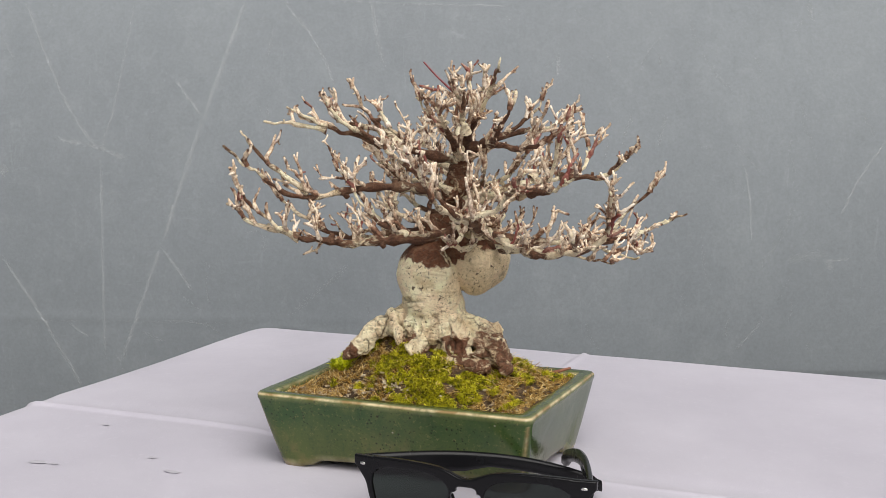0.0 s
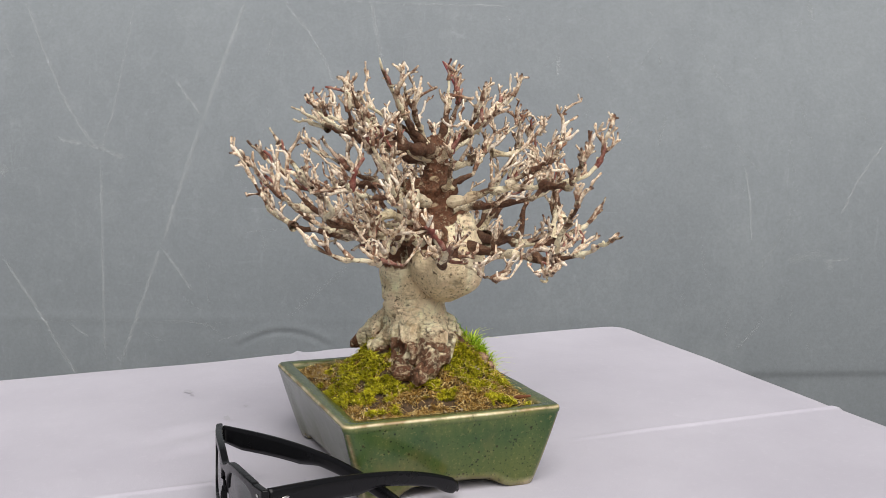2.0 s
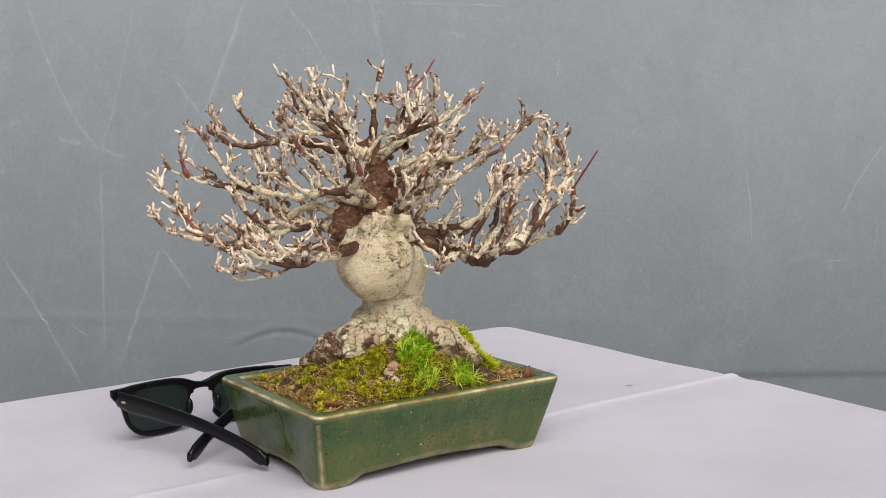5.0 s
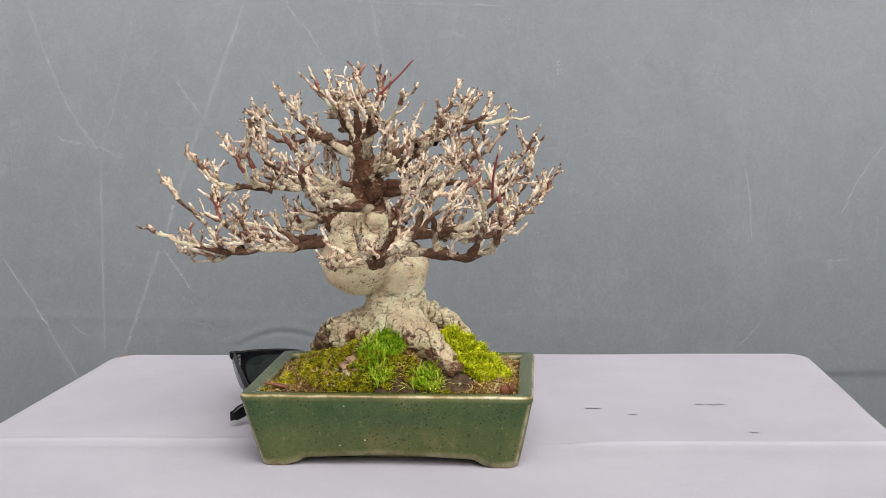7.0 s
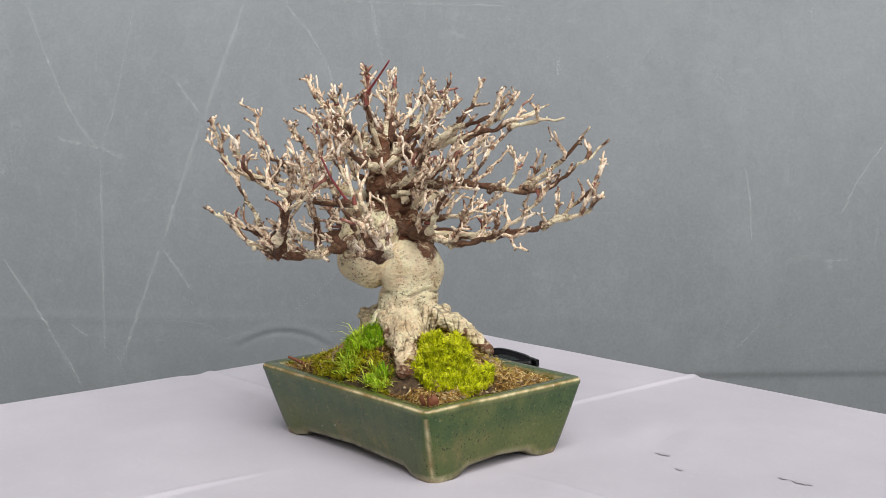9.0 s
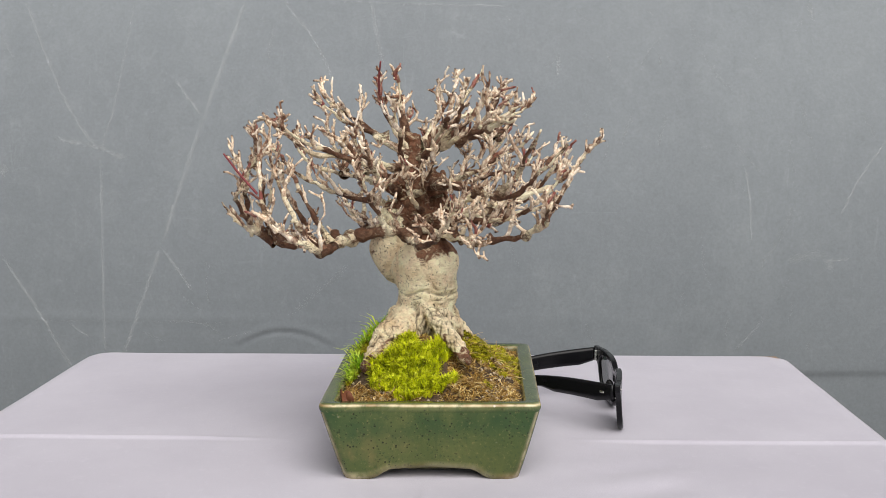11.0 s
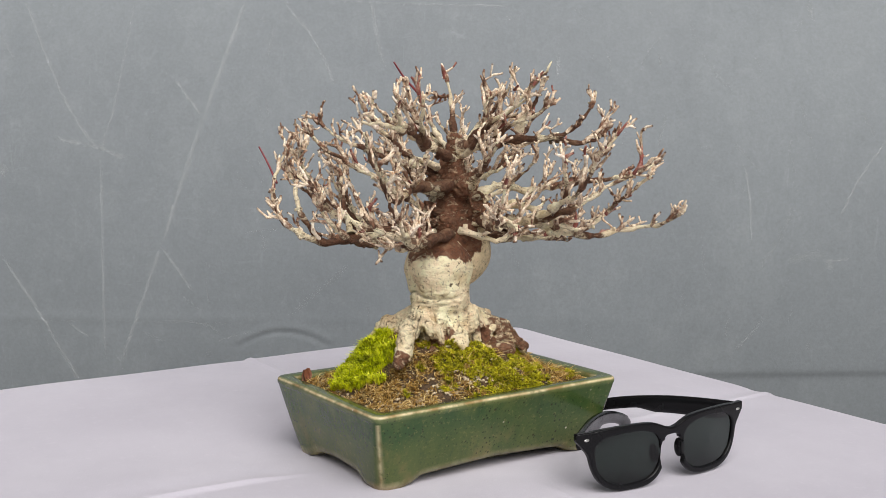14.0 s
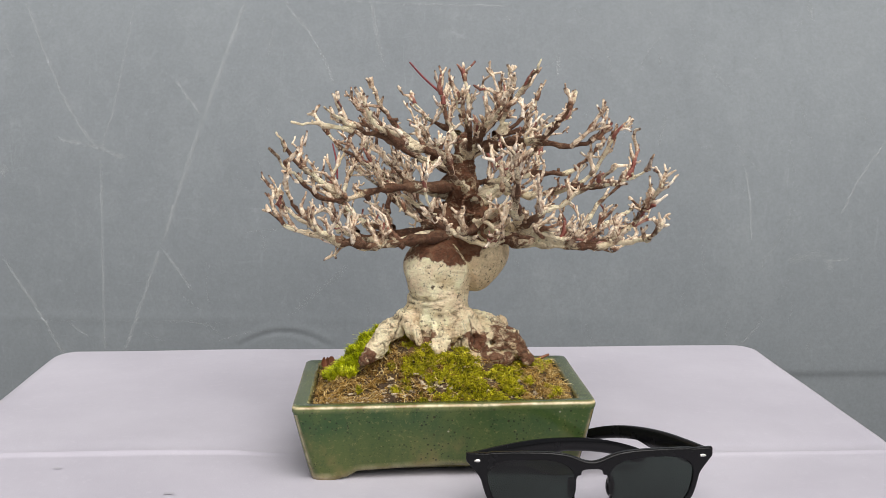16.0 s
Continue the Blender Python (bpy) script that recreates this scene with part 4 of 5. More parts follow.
def front_limbs():
    """Limbs of the front and the top of the crown."""
    limb(6.0, 1.3, 0.2, (44, -8, 152), (62, -33, 160), (82, -48, 156), (110, -60, 149), (138, -73, 150), (143, -95, 156), (146, -111, 167))
    limb(5.6, 1.1, 0.5, (45, 0, 148), (85, -10, 147), (122, -22, 145), (144, -28, 157), (152, -48, 172), (156, -67, 188))
    limb(4.6, 1.1, 0.15, (60, -30, 158), (68, -58, 162), (73, -84, 172), (90, -84, 180), (118, -109, 201))
    limb(3.4, 1.0, 0.4, (66, -54, 164), (60, -88, 176), (47, -106, 205))
    limb(3.0, 1.0, 0.3, (62, -72, 170), (57, -108, 186), (54, -133, 213))
    limb(5.2, 1.1, -0.7, (42, -6, 176), (60, -18, 183), (80, -32, 178), (105, -48, 186), (119, -58, 203), (126, -68, 220))
    limb(3.0, 1.0, 0.6, (100, -46, 185), (125, -72, 190), (143, -90, 199))
    limb(6.2, 1.2, 0.9, (36, 0, 210), (58, -25, 213), (80, -60, 217), (92, -72, 230), (100, -72, 247))
    limb(3.4, 1.0, 0.9, (76, -54, 216), (100, -60, 214), (119, -62, 217))
    limb(4.6, 1.0, 0.3, (40, -3, 212), (58, -24, 232), (74, -40, 250), (81, -48, 268))
    limb(3.6, 1.0, 0.3, (38, -3, 210), (50, -14, 232), (60, -25, 248), (62, -28, 260))
    limb(4.4, 1.0, 0.2, (35, 4, 208), (38, 8, 232), (34, 15, 261))
    limb(5.0, 1.0, 0.5, (33, 6, 205), (28, 30, 220), (24, 50, 232), (25, 65, 247))
    limb(3.4, 1.0, 0.4, (28, 30, 218), (12, 50, 226), (-2, 66, 244))
    limb(5.0, 1.0, 0.4, (26, 10, 194), (4, 44, 205), (-14, 70, 215), (-27, 92, 228))
    limb(5.0, 1.1, 0.5, (26, -4, 203), (-6, -26, 214), (-36, -50, 225), (-57, -72, 239))
    limb(3.4, 1.0, 0.3, (0, -20, 212), (-18, -30, 234), (-29, -36, 254))


def top_limbs():
    """Short upright limbs of the crown's upper tier."""
    limb(3.6, 1.0, 0.4, (0, -14, 212), (-22, -22, 222), (-45, -24, 228), (-52, -34, 247))
    limb(3.2, 1.0, 0.4, (56, -44, 222), (60, -55, 240), (62, -63, 254))
    limb(3.4, 1.0, 0.4, (-10, -30, 214), (-24, -50, 228), (-34, -66, 246))
    limb(3.2, 1.0, 0.4, (12, 52, 206), (11, 72, 208), (8, 92, 222))
    limb(3.0, 1.0, 0.3, (-40, -50, 224), (-58, -58, 228), (-78, -66, 230))
    limb(3.0, 1.0, 0.3, (70, 40, 188), (88, 62, 206), (88, 72, 224))


def pale_limbs():
    """Thick peeled limbs that arch out of the knots."""
    limb(4.4, 2.6, -0.9, (46, -14, 164), (61, -38, 170), (77, -52, 160), (94, -60, 153))
    limb(3.6, 1.6, -0.9, (40, -18, 158), (44, -34, 163), (52, -44, 156), (48, -52, 150))
    limb(4.0, 2.0, -0.8, (30, -14, 152), (44, -28, 147), (58, -34, 150))
    limb(3.4, 1.8, -0.8, (10, -6, 152), (-8, -24, 149), (-24, -38, 150), (-39, -38, 147))


def back_limbs():
    """Limbs of the sides and the back, low tiers first, then the short inner ones."""
    limb(5.4, 1.1, 0.9, (24, -8, 184), (-14, -26, 188), (-54, -62, 182), (-73, -80, 198), (-89, -98, 215))
    limb(3.2, 1.0, 0.4, (-50, -58, 183), (-72, -70, 204), (-86, -82, 224))
    limb(5.6, 1.1, 0.8, (20, -12, 152), (-10, -30, 149), (-34, -50, 147), (-51, -79, 157), (-68, -92, 172), (-80, -100, 192))
    limb(3.2, 1.1, 0.2, (-49, -74, 155), (-76, -84, 164), (-95, -87, 177))
    limb(5.6, 1.1, 0.8, (8, 0, 153), (-20, 4, 152), (-42, -4, 146), (-60, -14, 152), (-80, -23, 166), (-92, -32, 180))
    limb(4.0, 1.0, 0.4, (-16, 6, 153), (-38, 18, 160), (-58, 26, 180), (-78, 30, 196))
    limb(7.0, 1.2, 0.85, (20, 12, 152), (14, 46, 146), (10, 70, 143), (17, 100, 143), (-3, 114, 156), (-28, 118, 176), (-44, 110, 190))
    limb(5.4, 1.1, 0.6, (14, 46, 147), (-20, 56, 147), (-43, 62, 145), (-58, 65, 152), (-62, 84, 160), (-64, 94, 182), (-49, 98, 211))
    limb(3.4, 1.0, 0.4, (15, 100, 144), (20, 120, 154), (17, 137, 173))
    limb(3.2, 0.9, 0.3, (-43, 62, 146), (-52, 80, 170), (-42, 92, 196), (-32, 94, 214))
    limb(3.2, 0.9, 0.3, (-2, 113, 156), (-18, 112, 178), (-34, 104, 200), (-36, 100, 212))
    limb(3.0, 0.9, 0.3, (16, 96, 145), (4, 104, 168), (-6, 104, 190))
    limb(2.6, 1.2, 0.1, (15, 66, 144), (34, 84, 141), (44, 92, 138))
    limb(6.0, 1.1, 0.6, (48, 12, 150), (80, 30, 148), (115, 45, 147), (145, 58, 154), (173, 68, 164))
    limb(2.2, 0.9, 0.05, (110, 42, 147), (132, 40, 140), (150, 27, 138))
    limb(3.0, 1.0, 0.5, (122, 48, 149), (140, 48, 168), (156, 46, 187))
    limb(5.2, 1.0, -0.3, (42, 10, 176), (68, 38, 185), (92, 67, 190), (96, 90, 202), (87, 106, 229))
    limb(3.6, 1.0, 0.4, (86, 58, 188), (115, 62, 190), (140, 60, 208))
    limb(4.4, 1.0, 0.4, (40, 5, 205), (64, 12, 218), (80, 16, 232), (87, 18, 245))
    limb(3.0, 1.0, 0.4, (66, 12, 218), (90, 10, 222), (109, 9, 230))
    limb(2.6, 0.9, 0.3, (70, -8, 148), (108, -4, 144), (138, 4, 136))
    limb(4.2, 1.0, 0.5, (30, 22, 170), (52, 60, 178), (60, 92, 196), (50, 110, 214))
    limb(4.4, 1.0, 0.5, (24, 12, 180), (-12, 22, 190), (-46, 30, 206), (-62, 34, 222))
    limb(4.0, 1.0, 0.4, (22, 8, 196), (-12, 8, 214), (-34, 12, 238))
    limb(4.2, 1.0, 0.4, (42, -14, 160), (30, -50, 156), (14, -78, 168), (4, -100, 190))
    limb(4.2, 1.0, 0.4, (36, -14, 182), (24, -48, 196), (14, -78, 216))
    limb(3.6, 1.0, 0.4, (36, -8, 206), (34, -36, 228), (26, -52, 244))
    limb(3.4, 0.9, 0.4, (33, 4, 205), (25, 15, 228), (19, 25, 249))
    limb(3.0, 0.9, 0.4, (10, 72, 145), (2, 84, 168), (-4, 92, 194))
    limb(2.8, 0.9, 0.3, (15, 98, 145), (0, 101, 164), (-12, 97, 186))
    limb(3.0, 0.9, 0.4, (-20, 56, 148), (-15, 72, 172), (-12, 84, 198))
    limb(3.8, 1.0, 0.4, (40, -4, 208), (48, -30, 230), (56, -57, 245))
    limb(3.8, 1.0, 0.4, (38, -8, 206), (42, -44, 222), (52, -82, 238))
    limb(3.8, 1.0, 0.5, (20, 0, 178), (0, -6, 186), (-22, -14, 206))
    limb(3.8, 1.0, 0.3, (22, -4, 166), (-2, -2, 172), (-24, 6, 192))
    limb(3.8, 1.0, 0.3, (18, -6, 158), (0, -16, 164), (-16, -26, 182))
    limb(3.6, 1.0, 0.5, (30, 16, 186), (22, 36, 196), (8, 52, 214))
    limb(3.8, 1.0, 0.4, (46, 6, 186), (66, 4, 194), (88, -4, 212))
    limb(3.6, 1.0, 0.4, (44, -12, 172), (58, -28, 182), (70, -46, 202))




def crooked(rng, p, d, length, out, up):
    """A zigzag twig line (mm) that bends at its nodes."""
    pts, step = [np.array(p)], 2.4
    d = d / np.linalg.norm(d)
    n = max(3, int(length / step))
    for k in range(n):
        d = d + rng.normal(0, 0.42 if k % 3 == 2 else 0.08, 3) + np.array([0, 0, up]) + out * 0.03
        d /= np.linalg.norm(d)
        pts.append(pts[-1] + d * step)
    return pts


def twigs_for(rng, line, tubes):
    """Side shoots along the outer part of a limb, each forked once or twice, with nodes and buds."""
    n = len(line)
    total, side = 0, 1

    def shoot(p, d, length, r0, out, sides, depth):
        pts = [q for q in crooked(rng, p, d, length, out, 0.05) if envelope(q)]
        m = len(pts)
        if m < 3:
            return 0
        pts = np.array(pts)
        rad = np.linspace(r0, 0.70, m)
        rad[1:] *= 1 + 0.30 * (rng.rand(m - 1) - 0.5)
        rad[2::3] *= 1.26
        rad[-1] = 0.45 + 0.4 * rng.rand()
        br = np.clip(np.linspace(0.9, -0.25, m) * rng.uniform(0.4, 1.1) + rng.normal(0, 0.12), 0, 1)
        br = np.minimum(br, 0.75)
        br[-1] = 0.95 * (rng.rand() < 0.55)
        tubes.add(pts * MM, rad * 1.14 * MM, sides, br)
        made = 1
        for j in range(2, m - 1, 3):
            if rng.rand() < 0.62:
                e = rng.normal(0, 1, 3) + np.array([0, 0, 0.5])
                e /= np.linalg.norm(e)
                ln = rng.uniform(1.8, 5.0)
                tubes.add(np.array([pts[j], pts[j] + e * ln * 0.6, pts[j] + (e + np.array([0, 0, 0.3])) * ln]) * MM, np.array([0.78, 0.58, 0.66]) * MM, 5, [0.2, 0, 0.9 * (rng.rand() < 0.4)])
        if depth:
            for s in range(rng.randint(1, 4) if depth == 2 else rng.randint(0, 2)):
                j = rng.randint(max(1, m // 3), m)
                par = pts[j] - pts[j - 1]
                par /= np.linalg.norm(par)
                turn = rng.normal(0, 1, 3)
                turn -= par * (turn @ par)
                turn /= np.linalg.norm(turn)
                made += shoot(pts[j], par * 0.75 + turn * 0.7 + np.array([0, 0, 0.3]), length * rng.uniform(0.35, 0.65) + 3, min(rad[j], 1.35) * 0.85, out, 5, depth - 1)
        return made

    def grow(i, length, spread):
        nonlocal side
        p = line[i]
        tan = line[min(i + 1, n - 1)] - line[max(i - 2, 0)]
        tan = tan / (np.linalg.norm(tan) + 1e-9)
        out = np.array([p[0] - CROWN[0], p[1] - CROWN[1], 0.0])
        out /= np.linalg.norm(out) + 1e-6
        lat = np.cross(tan, [0, 0, 1.0]) * side
        side = -side
        d = tan * 0.7 + lat * rng.uniform(0.1, spread) + np.array([0, 0, rng.uniform(0.2, 0.95)])
        return shoot(p, d, length, rng.uniform(1.25, 1.95) * (1 if length > 16 else 0.85), out, 6, 2 if length > 13 else 1)
    i = int(n * (0.28 if n > 28 else 0.5))
    while i < n - 2:
        t = i / (n - 1)
        total += grow(i, rng.uniform(13, 38) * (1.12 - 0.72 * t), 0.9)
        i += rng.randint(3, 6)
    for k in range(2):
        total += grow(n - 2, rng.uniform(9, 16), 0.7)
    return total


def groove(p, width):
    """1 in the thin winding furrows of a noise, 0 between them."""
    return max(0.0, 1 - abs(noise.noise(Vector(p))) / width)


def wrinkle(v, me):
    """Bark relief along the normals: strands and furrows round the roots, fine grain elsewhere; also the shade painted
    into the furrows.
    """
    nrm = np.empty(len(v) * 3)
    me.vertices.foreach_get("normal", nrm)
    nrm = nrm.reshape(-1, 3)
    out, crease_shade = v.copy(), np.zeros(len(v))
    for i, (x, y, z) in enumerate(v * 1000):
        low = min(1.0, max(0.0, (108 - z) / 12))
        knot = min(1.0, max(0.0, (z - 148) / 8))
        w = 2.2 * noise.noise(Vector((x * 0.09, y * 0.09, z * 0.09)))
        a = abs(noise.noise(Vector((x * 0.10, y * 0.10, z * 0.16 + 0.05 * x))))
        b = abs(noise.noise(Vector((x * 0.24 + 7, y * 0.24, z * 0.34))))
        c = noise.noise(Vector((x * 0.6, y * 0.6, z * 0.6 + 3)))
        strand = groove((x * 0.13 + w * 0.12, y * 0.13 + w * 0.12, z * 0.035 + w * 0.1), 0.085)
        fold = groove((x * 0.04 + 3, y * 0.04, z * 0.30 + w * 0.30), 0.11)
        fine = groove((x * 0.33 + w * 0.3, y * 0.33, z * 0.22 + 5), 0.16)
        here = max(0.0, noise.noise(Vector((x * 0.05 + 9, y * 0.05, z * 0.05))) + 0.42) * 1.6
        mid = max(0.0, 1 - abs(z - 108) / 14)
        cut = max(low * strand * min(1, 0.4 + here), min(1, here) * (0.9 * mid + 0.6 * low) * fold, (0.5 * low + 0.8 * knot) * fine * min(1, here + 0.2))
        d = (low * 0.9 + knot * 2.0 + 0.25) * (a - 0.2) + (low * 0.8 + knot * 1.3 + 0.2) * (b - 0.2) + (0.16 + 0.25 * low) * c - 1.7 * cut
        out[i] += nrm[i] * d * MM
        girdle = math.exp(-((z - 108 + 0.10 * (x - 15) + 1.3 * math.sin(x * 0.23) + 1.1 * math.sin(y * 0.31)) / 1.2) ** 2) * 0.9 * min(1.0, max(0.0, (14 - x - 0.5 * (y + 10)) / 10)) * min(1, 0.55 + 1.2 * max(0, noise.noise(Vector((x * 0.1, y * 0.1, 3)))))
        # painted shade follows the cut furrows and the girdling groove
        crease_shade[i] = max(cut, girdle)
    return out, crease_shade


def build_tree():
    tree = based(thing("bonsai_tree", TREE_BASE, "leafless old bonsai tree with pale bulging trunk and dense twigs", "bonsai tree"), TREE_BASE)
    v, f = surface(trunk_field, (-0.046, -0.056, 0.050), (0.092, 0.052, 0.228), 0.0010)
    me = mesh_of("trunk", v, f, TRUNK)
    v, crease_shade = wrinkle(v, me)
    brown, tan, olive = [], [], []
    for x, y, z in v * 1000:
        n = 5 * noise.noise(Vector((x * 0.07, y * 0.07, z * 0.07))) + 2 * noise.noise(Vector((x * 0.25, y * 0.25, z * 0.25)))
        side = min(1, max(0, (y + 4) / 14))
        bulb = min(1.0, max(0.0, (x - 34 - 0.4 * (z - 130)) / 3)) if y < 12 else min(1.0, max(0.0, (z - 112) / 4))
        line = 131 + 24 * side + 7 * bulb
        cap = min(1, max(0, (z + 1.7 * n - line) / 7)) * (0.75 if z > 150 else 0.64 if x < 2 else 0.9)
        seam = max(0.0, 1 - abs(x - 31 + 0.7 * (z - 138) + 0.5 * n) / 1.3) if y < 0 and 130 < z < 146 else 0.0
        cap *= 1 - 0.6 * seam
        rt = (0.60 if x < 66 + n else 0.25) * min(1, max(0, (x - 47 + n) / 3)) * min(1, max(0, (97 - z + n) / 4)) * (1 if y < 2 + n else 0)
        pit = 1.0 if math.hypot(x - 41, y + 28, z - 80) < 6.6 + 0.2 * n else 0.0
        tip = min(1, max(0, (10 + n - abs(x + 36)) / 4)) * (1 if z < 76 else 0)
        foot = 0.66 * min(1, max(0, (88 - z + 2 * n) / 6)) * min(1, max(0, (noise.noise(Vector((x * 0.06 + 4, y * 0.06, z * 0.05))) + 0.16) * 5))
        scar = 0.5 * min(1, max(0, (14 + 3.5 * n - math.hypot(x - 34, y - 34, z - 143)) / 3))
        ring = math.hypot(x - 59.6, y - 3, z - 89.6)
        # the hollow of the knot's eye gets full painted shade
        if ring < 2.0:
            crease_shade[len(brown)] = 1.0
        brown.append(0.0 if ring < 6 else max(cap, rt, pit, foot, scar, 0.6 * tip))
        tan.append(min(1, max(0, (106 - z + 1.6 * n) / 10)))
        olive.append(bulb * (1 if y < 14 else 0.35) * min(1, max(0, (z - 108) / 5)) * (1 if z < 152 else 0))
    trunk = part("trunk", mesh_of("trunk", v, f, TRUNK, True, {"brown": brown, "crease_shade": crease_shade, "tan": tan, "olive": olive}), tree, "pale flaking trunk with brown patches and spreading roots")
    front_limbs()
    top_limbs()
    pale_limbs()
    back_limbs()
    rng = np.random.RandomState(11)
    for points, r0, r1, brownness in LIMB_PLAN:
        foot, axis = np.array(points[0], float), np.array((34.0, 3.0, points[0][2]))
        gap = np.linalg.norm(axis - foot)
        if 4 < gap < 36:           # the limb's foot is sunk in the wood
            points = (tuple(foot + (axis - foot) / gap * min(gap, 11)),) + tuple(points)
        line = spline(points, 3.0)
        n = len(line)
        wig = np.cumsum(rng.normal(0, 0.62, (n, 3)), axis=0)
        wig -= np.linspace(0, 1, n)[:, None] * wig[-1]
        env = np.minimum(1, np.linspace(0, 4, n))[:, None]
        line = line + wig.clip(-2.6, 2.6) * env
        t = np.linspace(0, 1, n)
        rad = (r0 + (0.7 * r1 - r0) * t ** 0.5) * (1 + 0.20 * np.sin(np.cumsum(rng.uniform(0.4, 1.8, n))) + 0.10 * rng.normal(0, 1, n).clip(-1.5, 1.5))
        rad[0] = r0 * 1.25
        tube = Tubes()
        edge = np.clip(0.70 + 0.34 * np.sin(np.cumsum(rng.uniform(0.1, 0.6, n)) + rng.rand() * 6) + (brownness - 0.5) * 0.5 - 0.42 * t ** 3, 0, 1)
        tube.add(line * MM, rad * MM, 10, edge)
        for k in range(max(1, n // 8)):       # knobs where old shoots were cut
            j = rng.randint(n // 5, n)
            d = rng.normal(0, 1, 3)
            d /= np.linalg.norm(d)
            stub = [line[j], line[j] + d * (rad[j] * 0.9), line[j] + d * (rad[j] * 1.3 + 1.6)]
            tube.add(np.array(stub) * MM, np.array([0.8, 0.75, 0.62]) * rad[j] * MM, 7, [edge[j]] * 3, True)
        b = part("branch", tube.mesh("branch", LIMB), tree)
        tw = Tubes()
        if twigs_for(rng, line, tw):
            o = new("twig_spray", tw.mesh("twig_spray", TWIG))
            o.parent = b
            tagged(o, "", "", "", "stuff")
    # the two long red shoots
    for pts in (((19, 25, 248), (7, 24, 259), (-2, 22, 269)), ((-57, 98, 184), (-58, 109, 197), (-61, 118, 210))):
        t = Tubes()
        q = spline(pts, 2.5)
        t.add(q * MM, np.linspace(0.85, 0.6, len(q)) * MM, 6)
        part("shoot", t.mesh("shoot", RED), tree, "thin wine-red young shoot")


RED = mat_plain("red_shoot", (0.16, 0.02, 0.03), (0.30, 0.06, 0.06), 400, 0.5)


# ---- sunglasses ----
G_L, G_R = Vector((0.0250, -0.1500, 0)), Vector((0.1705, -0.1490, 0))


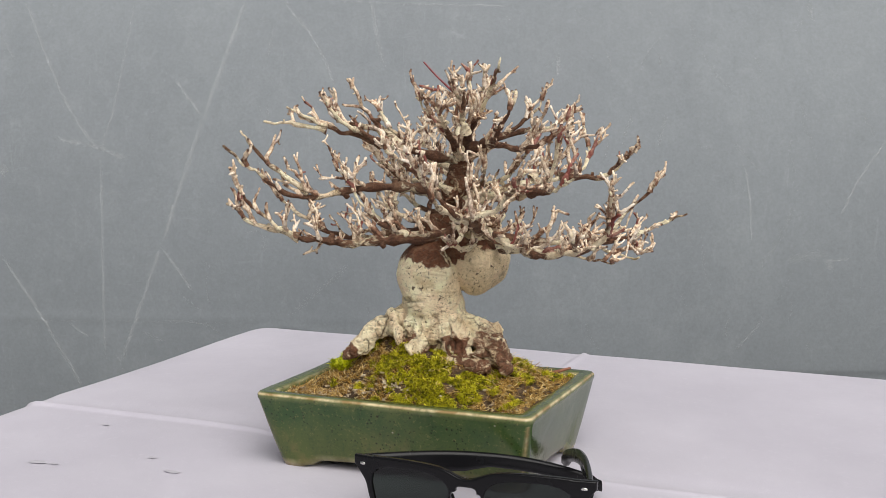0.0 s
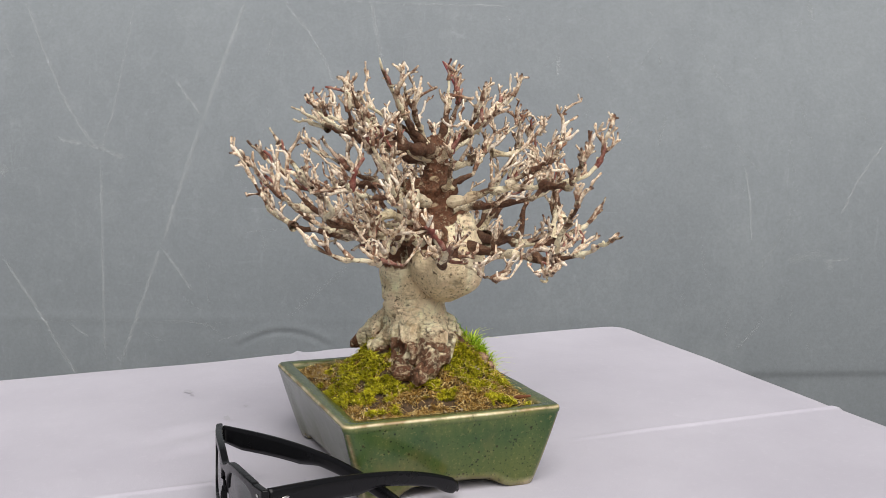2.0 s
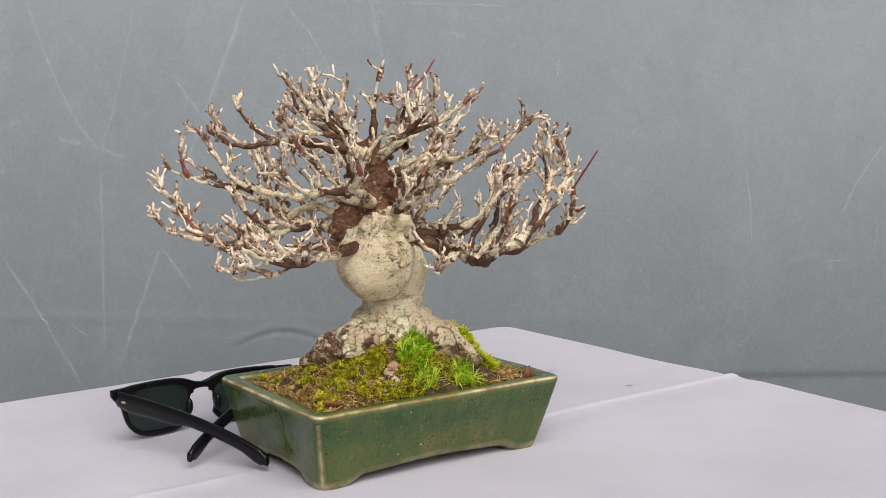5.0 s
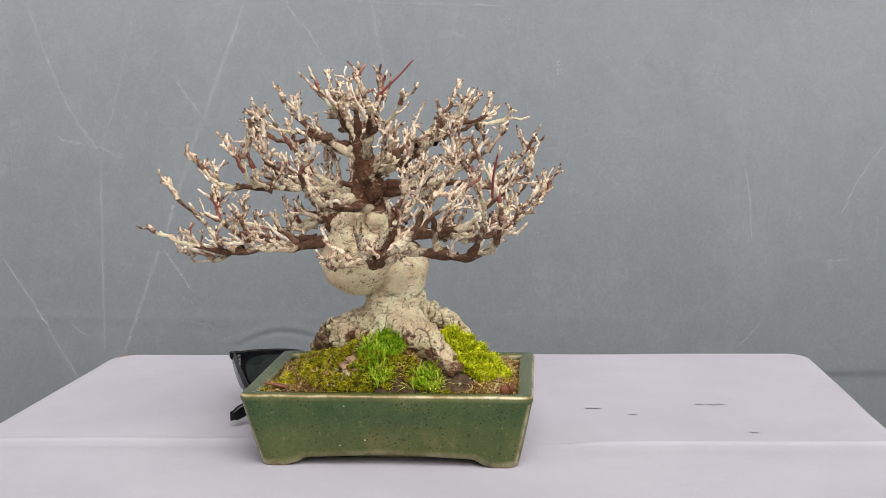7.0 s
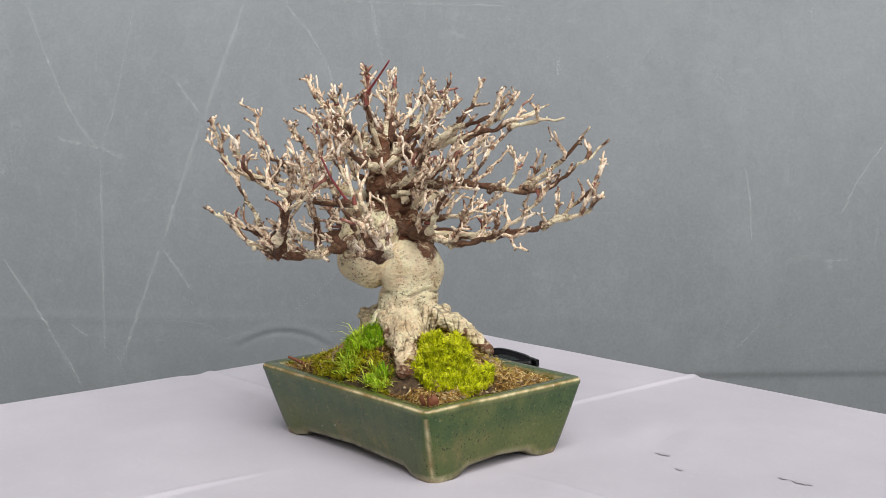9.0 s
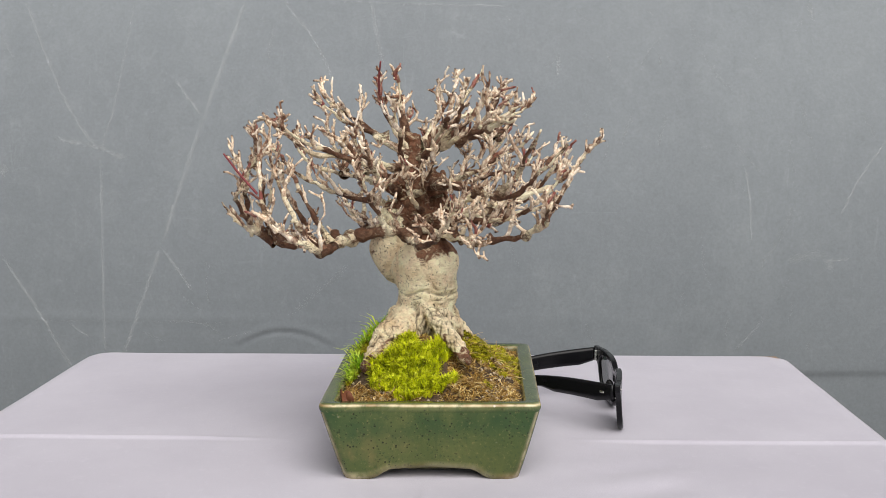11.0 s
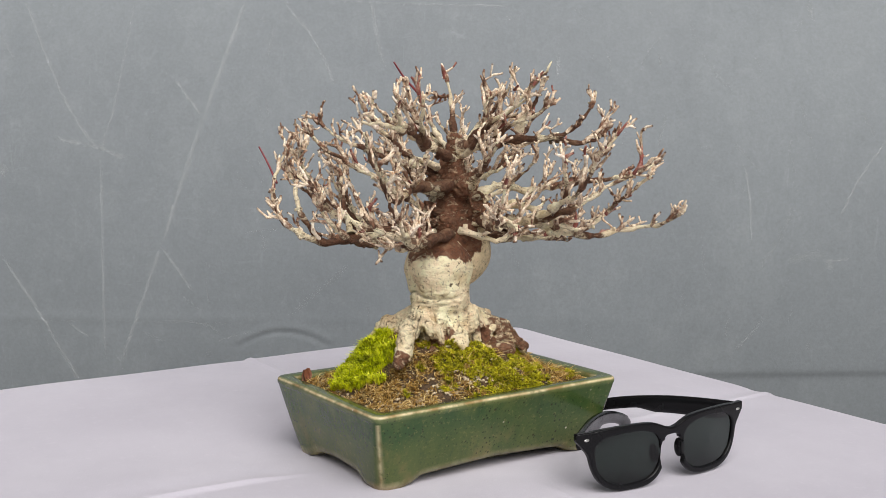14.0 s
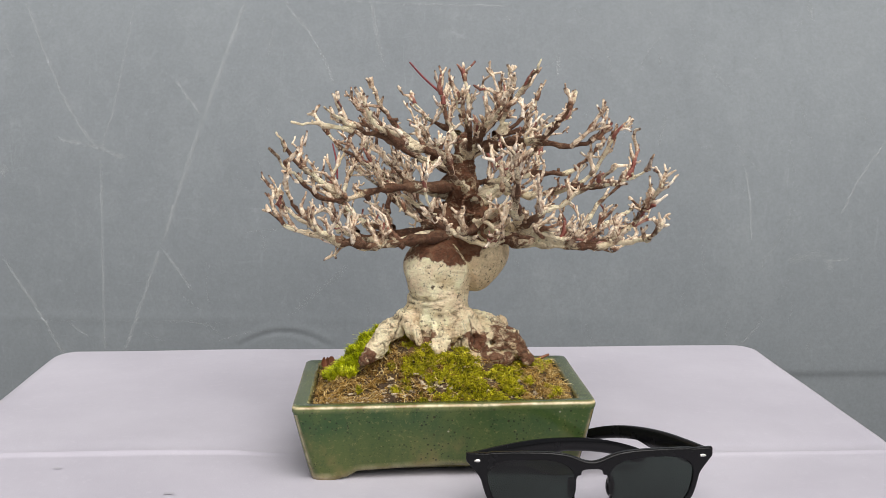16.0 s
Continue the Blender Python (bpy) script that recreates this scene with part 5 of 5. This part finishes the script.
def build_glasses():
    mid = (G_L + G_R) / 2
    ax = (G_R - G_L).normalized()
    back = Vector((-ax.y, ax.x, 0))
    gl = based(thing("sunglasses", (mid.x, mid.y, 0), "black plastic sunglasses with dark green lenses, lying open", "sunglasses"), (mid.x, mid.y, 0))
    W = (G_R - G_L).length / 2 * 1000

    def eye_shape(U, V, hw, hh, uc, vc):
        k = 1 + 0.11 * (V - vc) / 16
        q = (np.abs(U) - uc - 1.2 * (V - vc) / 16) / k
        return ((np.abs(q / hw) ** 2.8 + np.abs((V - vc) / hh) ** 2.8) ** (1 / 2.8) - 1) * min(hw, hh)

    def wrap(U):
        return 8.0 * (U / W) ** 2

    def front(U, N, V):
        n = N - wrap(U)
        rim = eye_shape(U, V, 28.4, 20.4, 35.0, 18.8)
        top = 38.6 - 5.0 * np.exp(-(U / 11) ** 2) - 0.3 * np.clip((np.abs(U) - 52) / 20, 0, 1) ** 2
        brow = np.maximum(np.maximum(V - top, 29.0 - V + 0.012 * (np.abs(U) - 30) ** 2 * (np.abs(U) > 30)), np.abs(U) - W + 3)
        wing = np.maximum(np.maximum(V - top, 17 - V), np.maximum(np.abs(U) - W + 0.85 * np.clip(33.5 - V, 0, 20), 50 - np.abs(U)))
        flat = blend(blend(rim, brow, 3.0), wing, 1.5)
        arch = np.maximum(np.sqrt(U ** 2 + ((V - 16) * 0.66) ** 2) - 10.5, V - 25.5)
        flat = np.maximum(flat, -arch)
        hole = eye_shape(U, V, 24.6, 16.3, 35.0, 18.6)
        flat = np.maximum(flat, -hole)
        thick = np.abs(n) - 2.1
        q1, q2 = np.maximum(flat + 0.8, 0), np.maximum(thick + 0.8, 0)
        return np.minimum(np.maximum(flat + 0.8, thick + 0.8), 0) + np.sqrt(q1 ** 2 + q2 ** 2) - 0.8
    v, f = surface(front, (-W - 2, -4, -4), (W + 2, 13, 42), 0.6)

    def world(p):
        u, n, w = (float(c) * MM for c in p)
        tilt = n - 0.03 * (0.04 - w)
        return tuple(mid + ax * u + back * tilt + Vector((0, 0, w)))
    part("front", mesh_of("front", [world(p) for p in v], f, ACETATE), gl)
    for s in (-1, 1):
        lv, lf = [], []
        m = 56
        for side in (-0.7, 0.7):
            for i in range(m):
                a = 2 * math.pi * i / m
                c, q = math.cos(a), math.sin(a)
                e = (abs(c) ** 2.8 + abs(q) ** 2.8) ** (-1 / 2.8)
                vv = 18.6 + 17.2 * e * q
                uu = s * (35.0 + 1.2 * (vv - 18.6) / 16 + 25.5 * e * c * (1 + 0.11 * (vv - 18.6) / 16))
                lv.append(world((uu, wrap(uu) + side, vv)))
            uu = s * 35.0
            lv.append(world((uu, wrap(uu) + side - 0.3, 18.9)))
        k = m + 1
        for i in range(m):
            j = (i + 1) % m
            lf += [(i, j, m), (k + j, k + i, k + m), (i, k + i, k + j, j)]
        lens = mesh_of("lens", lv, lf, LENS, False)
        bm = bmesh.new()
        bm.from_mesh(lens)
        bmesh.ops.recalc_face_normals(bm, faces=bm.faces[:])
        bm.to_mesh(lens)
        bm.free()
        part("lens", lens, gl, "dark green-grey tinted lens")
        # rivet on the front corner
        rv, rf = surface(lambda U, N, V: ball((U, N, V), (s * (W - 6.5), wrap(W - 6.5) - 2.1, 34.0), 1.0, (2.3, 0.5, 0.95)), (s * (W - 6.5) - 4, 2, 31), (s * (W - 6.5) + 4, 8, 37), 0.35)
        part("rivet", mesh_of("rivet", [world(p) for p in rv], rf, STEEL), gl, "oval silver rivet")
        # nose pad
        nv, nf = surface(lambda U, N, V: ball((U, N, V), (s * 11.5, 4.5, 17.0), 4.0, (0.7, 0.9, 1.6)), (s * 11.5 - 5, -1, 8), (s * 11.5 + 5, 10, 26), 0.8)
        part("nose_pad", mesh_of("nose_pad", [world(p) for p in nv], nf, ACETATE), gl)
    # side arms: from the hinge, straight, then hooked down to the cloth
    arms = ((G_R, Vector((0.111, -0.012, 0.0035)), 1), (G_L, Vector((0.148, -0.054, 0.0025)), -1))
    for corner, tip, s in arms:
        h = corner + back * 0.0100 + Vector((0, 0, 0.0315)) - ax * s * 0.0046
        way = tip - h
        ln = math.hypot(way.x, way.y)
        way = Vector((way.x, way.y, 0)).normalized()
        out = Vector((way.y, -way.x, 0)) * s
        arm = []
        for k in range(61):
            t = k / 60
            z = h.z + (tip.z + 0.0035 - h.z) * (0.12 * t + 0.88 * t ** 2.8)
            bow = 0.004 * math.sin(math.pi * t) * 1.0
            hh = 0.0062 - 0.0010 * min(1, t / 0.5)
            lo = hh * (1.25 if t < 0.42 else 1.25 - 0.6 * min(1, (t - 0.42) / 0.10))
            lo *= 0.58 + 0.42 * min(1, t / 0.10)
            if t > 0.86:
                lo = lo * (1 + 0.55 * math.sin(math.pi * (t - 0.86) / 0.16))
            if t > 0.97:
                hh *= 0.75
                lo *= 0.7
            arm.append((h + way * ln * t + out * bow, z, hh, lo))
        av, af = [], []
        m = 12
        th = 0.0019
        for k, (c, z, hh, lo) in enumerate(arm):
            for i in range(m):
                a = 2 * math.pi * i / m
                cu, cv = math.cos(a), math.sin(a)
                e = (abs(cu) ** 5 + abs(cv) ** 5) ** (-0.2)
                av.append(tuple(Vector((c.x, c.y, 0)) + out * th * e * cu + Vector((0, 0, z + (hh if cv > 0 else lo) * e * cv))))
            if k:
                b = (k - 1) * m
                af += [(b + i, b + (i + 1) % m, b + m + (i + 1) % m, b + m + i) for i in range(m)]
        af += [tuple(range(m - 1, -1, -1)), tuple(len(av) - m + i for i in range(m))]
        arm_ob = part("temple", mesh_of("temple", av, af, ACETATE), gl, "black side arm with a hooked end")
        # rivet on the arm's outside and the metal hinge
        for dist, off, size in ((0.009, 0.0022, (2.6, 0.5, 1.0)),):
            c = h + way * dist + out * (off + 0.0012)
            ov, of = surface(lambda X, Y, Z: ball((X, Y, Z), (0, 0, 0), 1.0, size), (-4, -1.5, -2), (4, 1.5, 2), 0.35)
            pts = [tuple(c + way * float(q[0]) * MM + out * float(q[1]) * MM + Vector((0, 0, float(q[2]) * MM))) for q in ov]
            o = new("rivet", mesh_of("rivet", pts, of, STEEL))
            o.parent = arm_ob
            tagged(o, "oval silver rivet")
        hv, hf = surface(lambda X, Y, Z: np.minimum.reduce([np.maximum(np.hypot(X, Y) - 1.5, np.abs(Z - q) - 0.8) for q in (-3.6, -1.8, 0, 1.8, 3.6)]), (-3, -3, -6), (3, 3, 6), 0.4)
        c = h - out * 0.0035 + way * 0.0005
        pts = [tuple(c + Vector((float(q[0]), float(q[1]), float(q[2]))) * MM) for q in hv]
        part("hinge", mesh_of("hinge", pts, hf, STEEL), gl, "small steel barrel hinge")


def steady_turn():
    """The turn at every quarter second, smooth through the given ones."""
    ts, an = np.array([q[0] for q in TURN]), np.array([q[1] for q in TURN])
    h, d = np.diff(ts), np.diff(an) / np.diff(ts)
    s = np.empty(len(ts))
    s[0], s[-1] = d[0], d[-1]
    s[1:-1] = (d[:-1] * h[1:] + d[1:] * h[:-1]) / (h[:-1] + h[1:])
    out = []
    for t in sorted(set(list(np.arange(0, 16.01, 0.25)) + list(ts))):
        i = min(len(ts) - 2, int(np.searchsorted(ts, t, side="right")) - 1)
        u = (t - ts[i]) / h[i]
        a = an[i] * (2 * u ** 3 - 3 * u ** 2 + 1) + h[i] * s[i] * (u ** 3 - 2 * u ** 2 + u) + an[i + 1] * (3 * u ** 2 - 2 * u ** 3) + h[i] * s[i + 1] * (u ** 3 - u ** 2)
        out.append((float(t), float(a)))
    return out


def motions():
    rows = steady_turn()
    for ob, rest in MOVING:
        walk(ob, [(t, Matrix.Rotation(radians(a), 4, "Z") @ rest) for t, a in rows])


build_ground()
build_backdrop()
build_table()
build_cloth()
build_pot()
build_soil()
build_tree()
build_glasses()
build_moss()
build_grit()
build_litter()
motions()
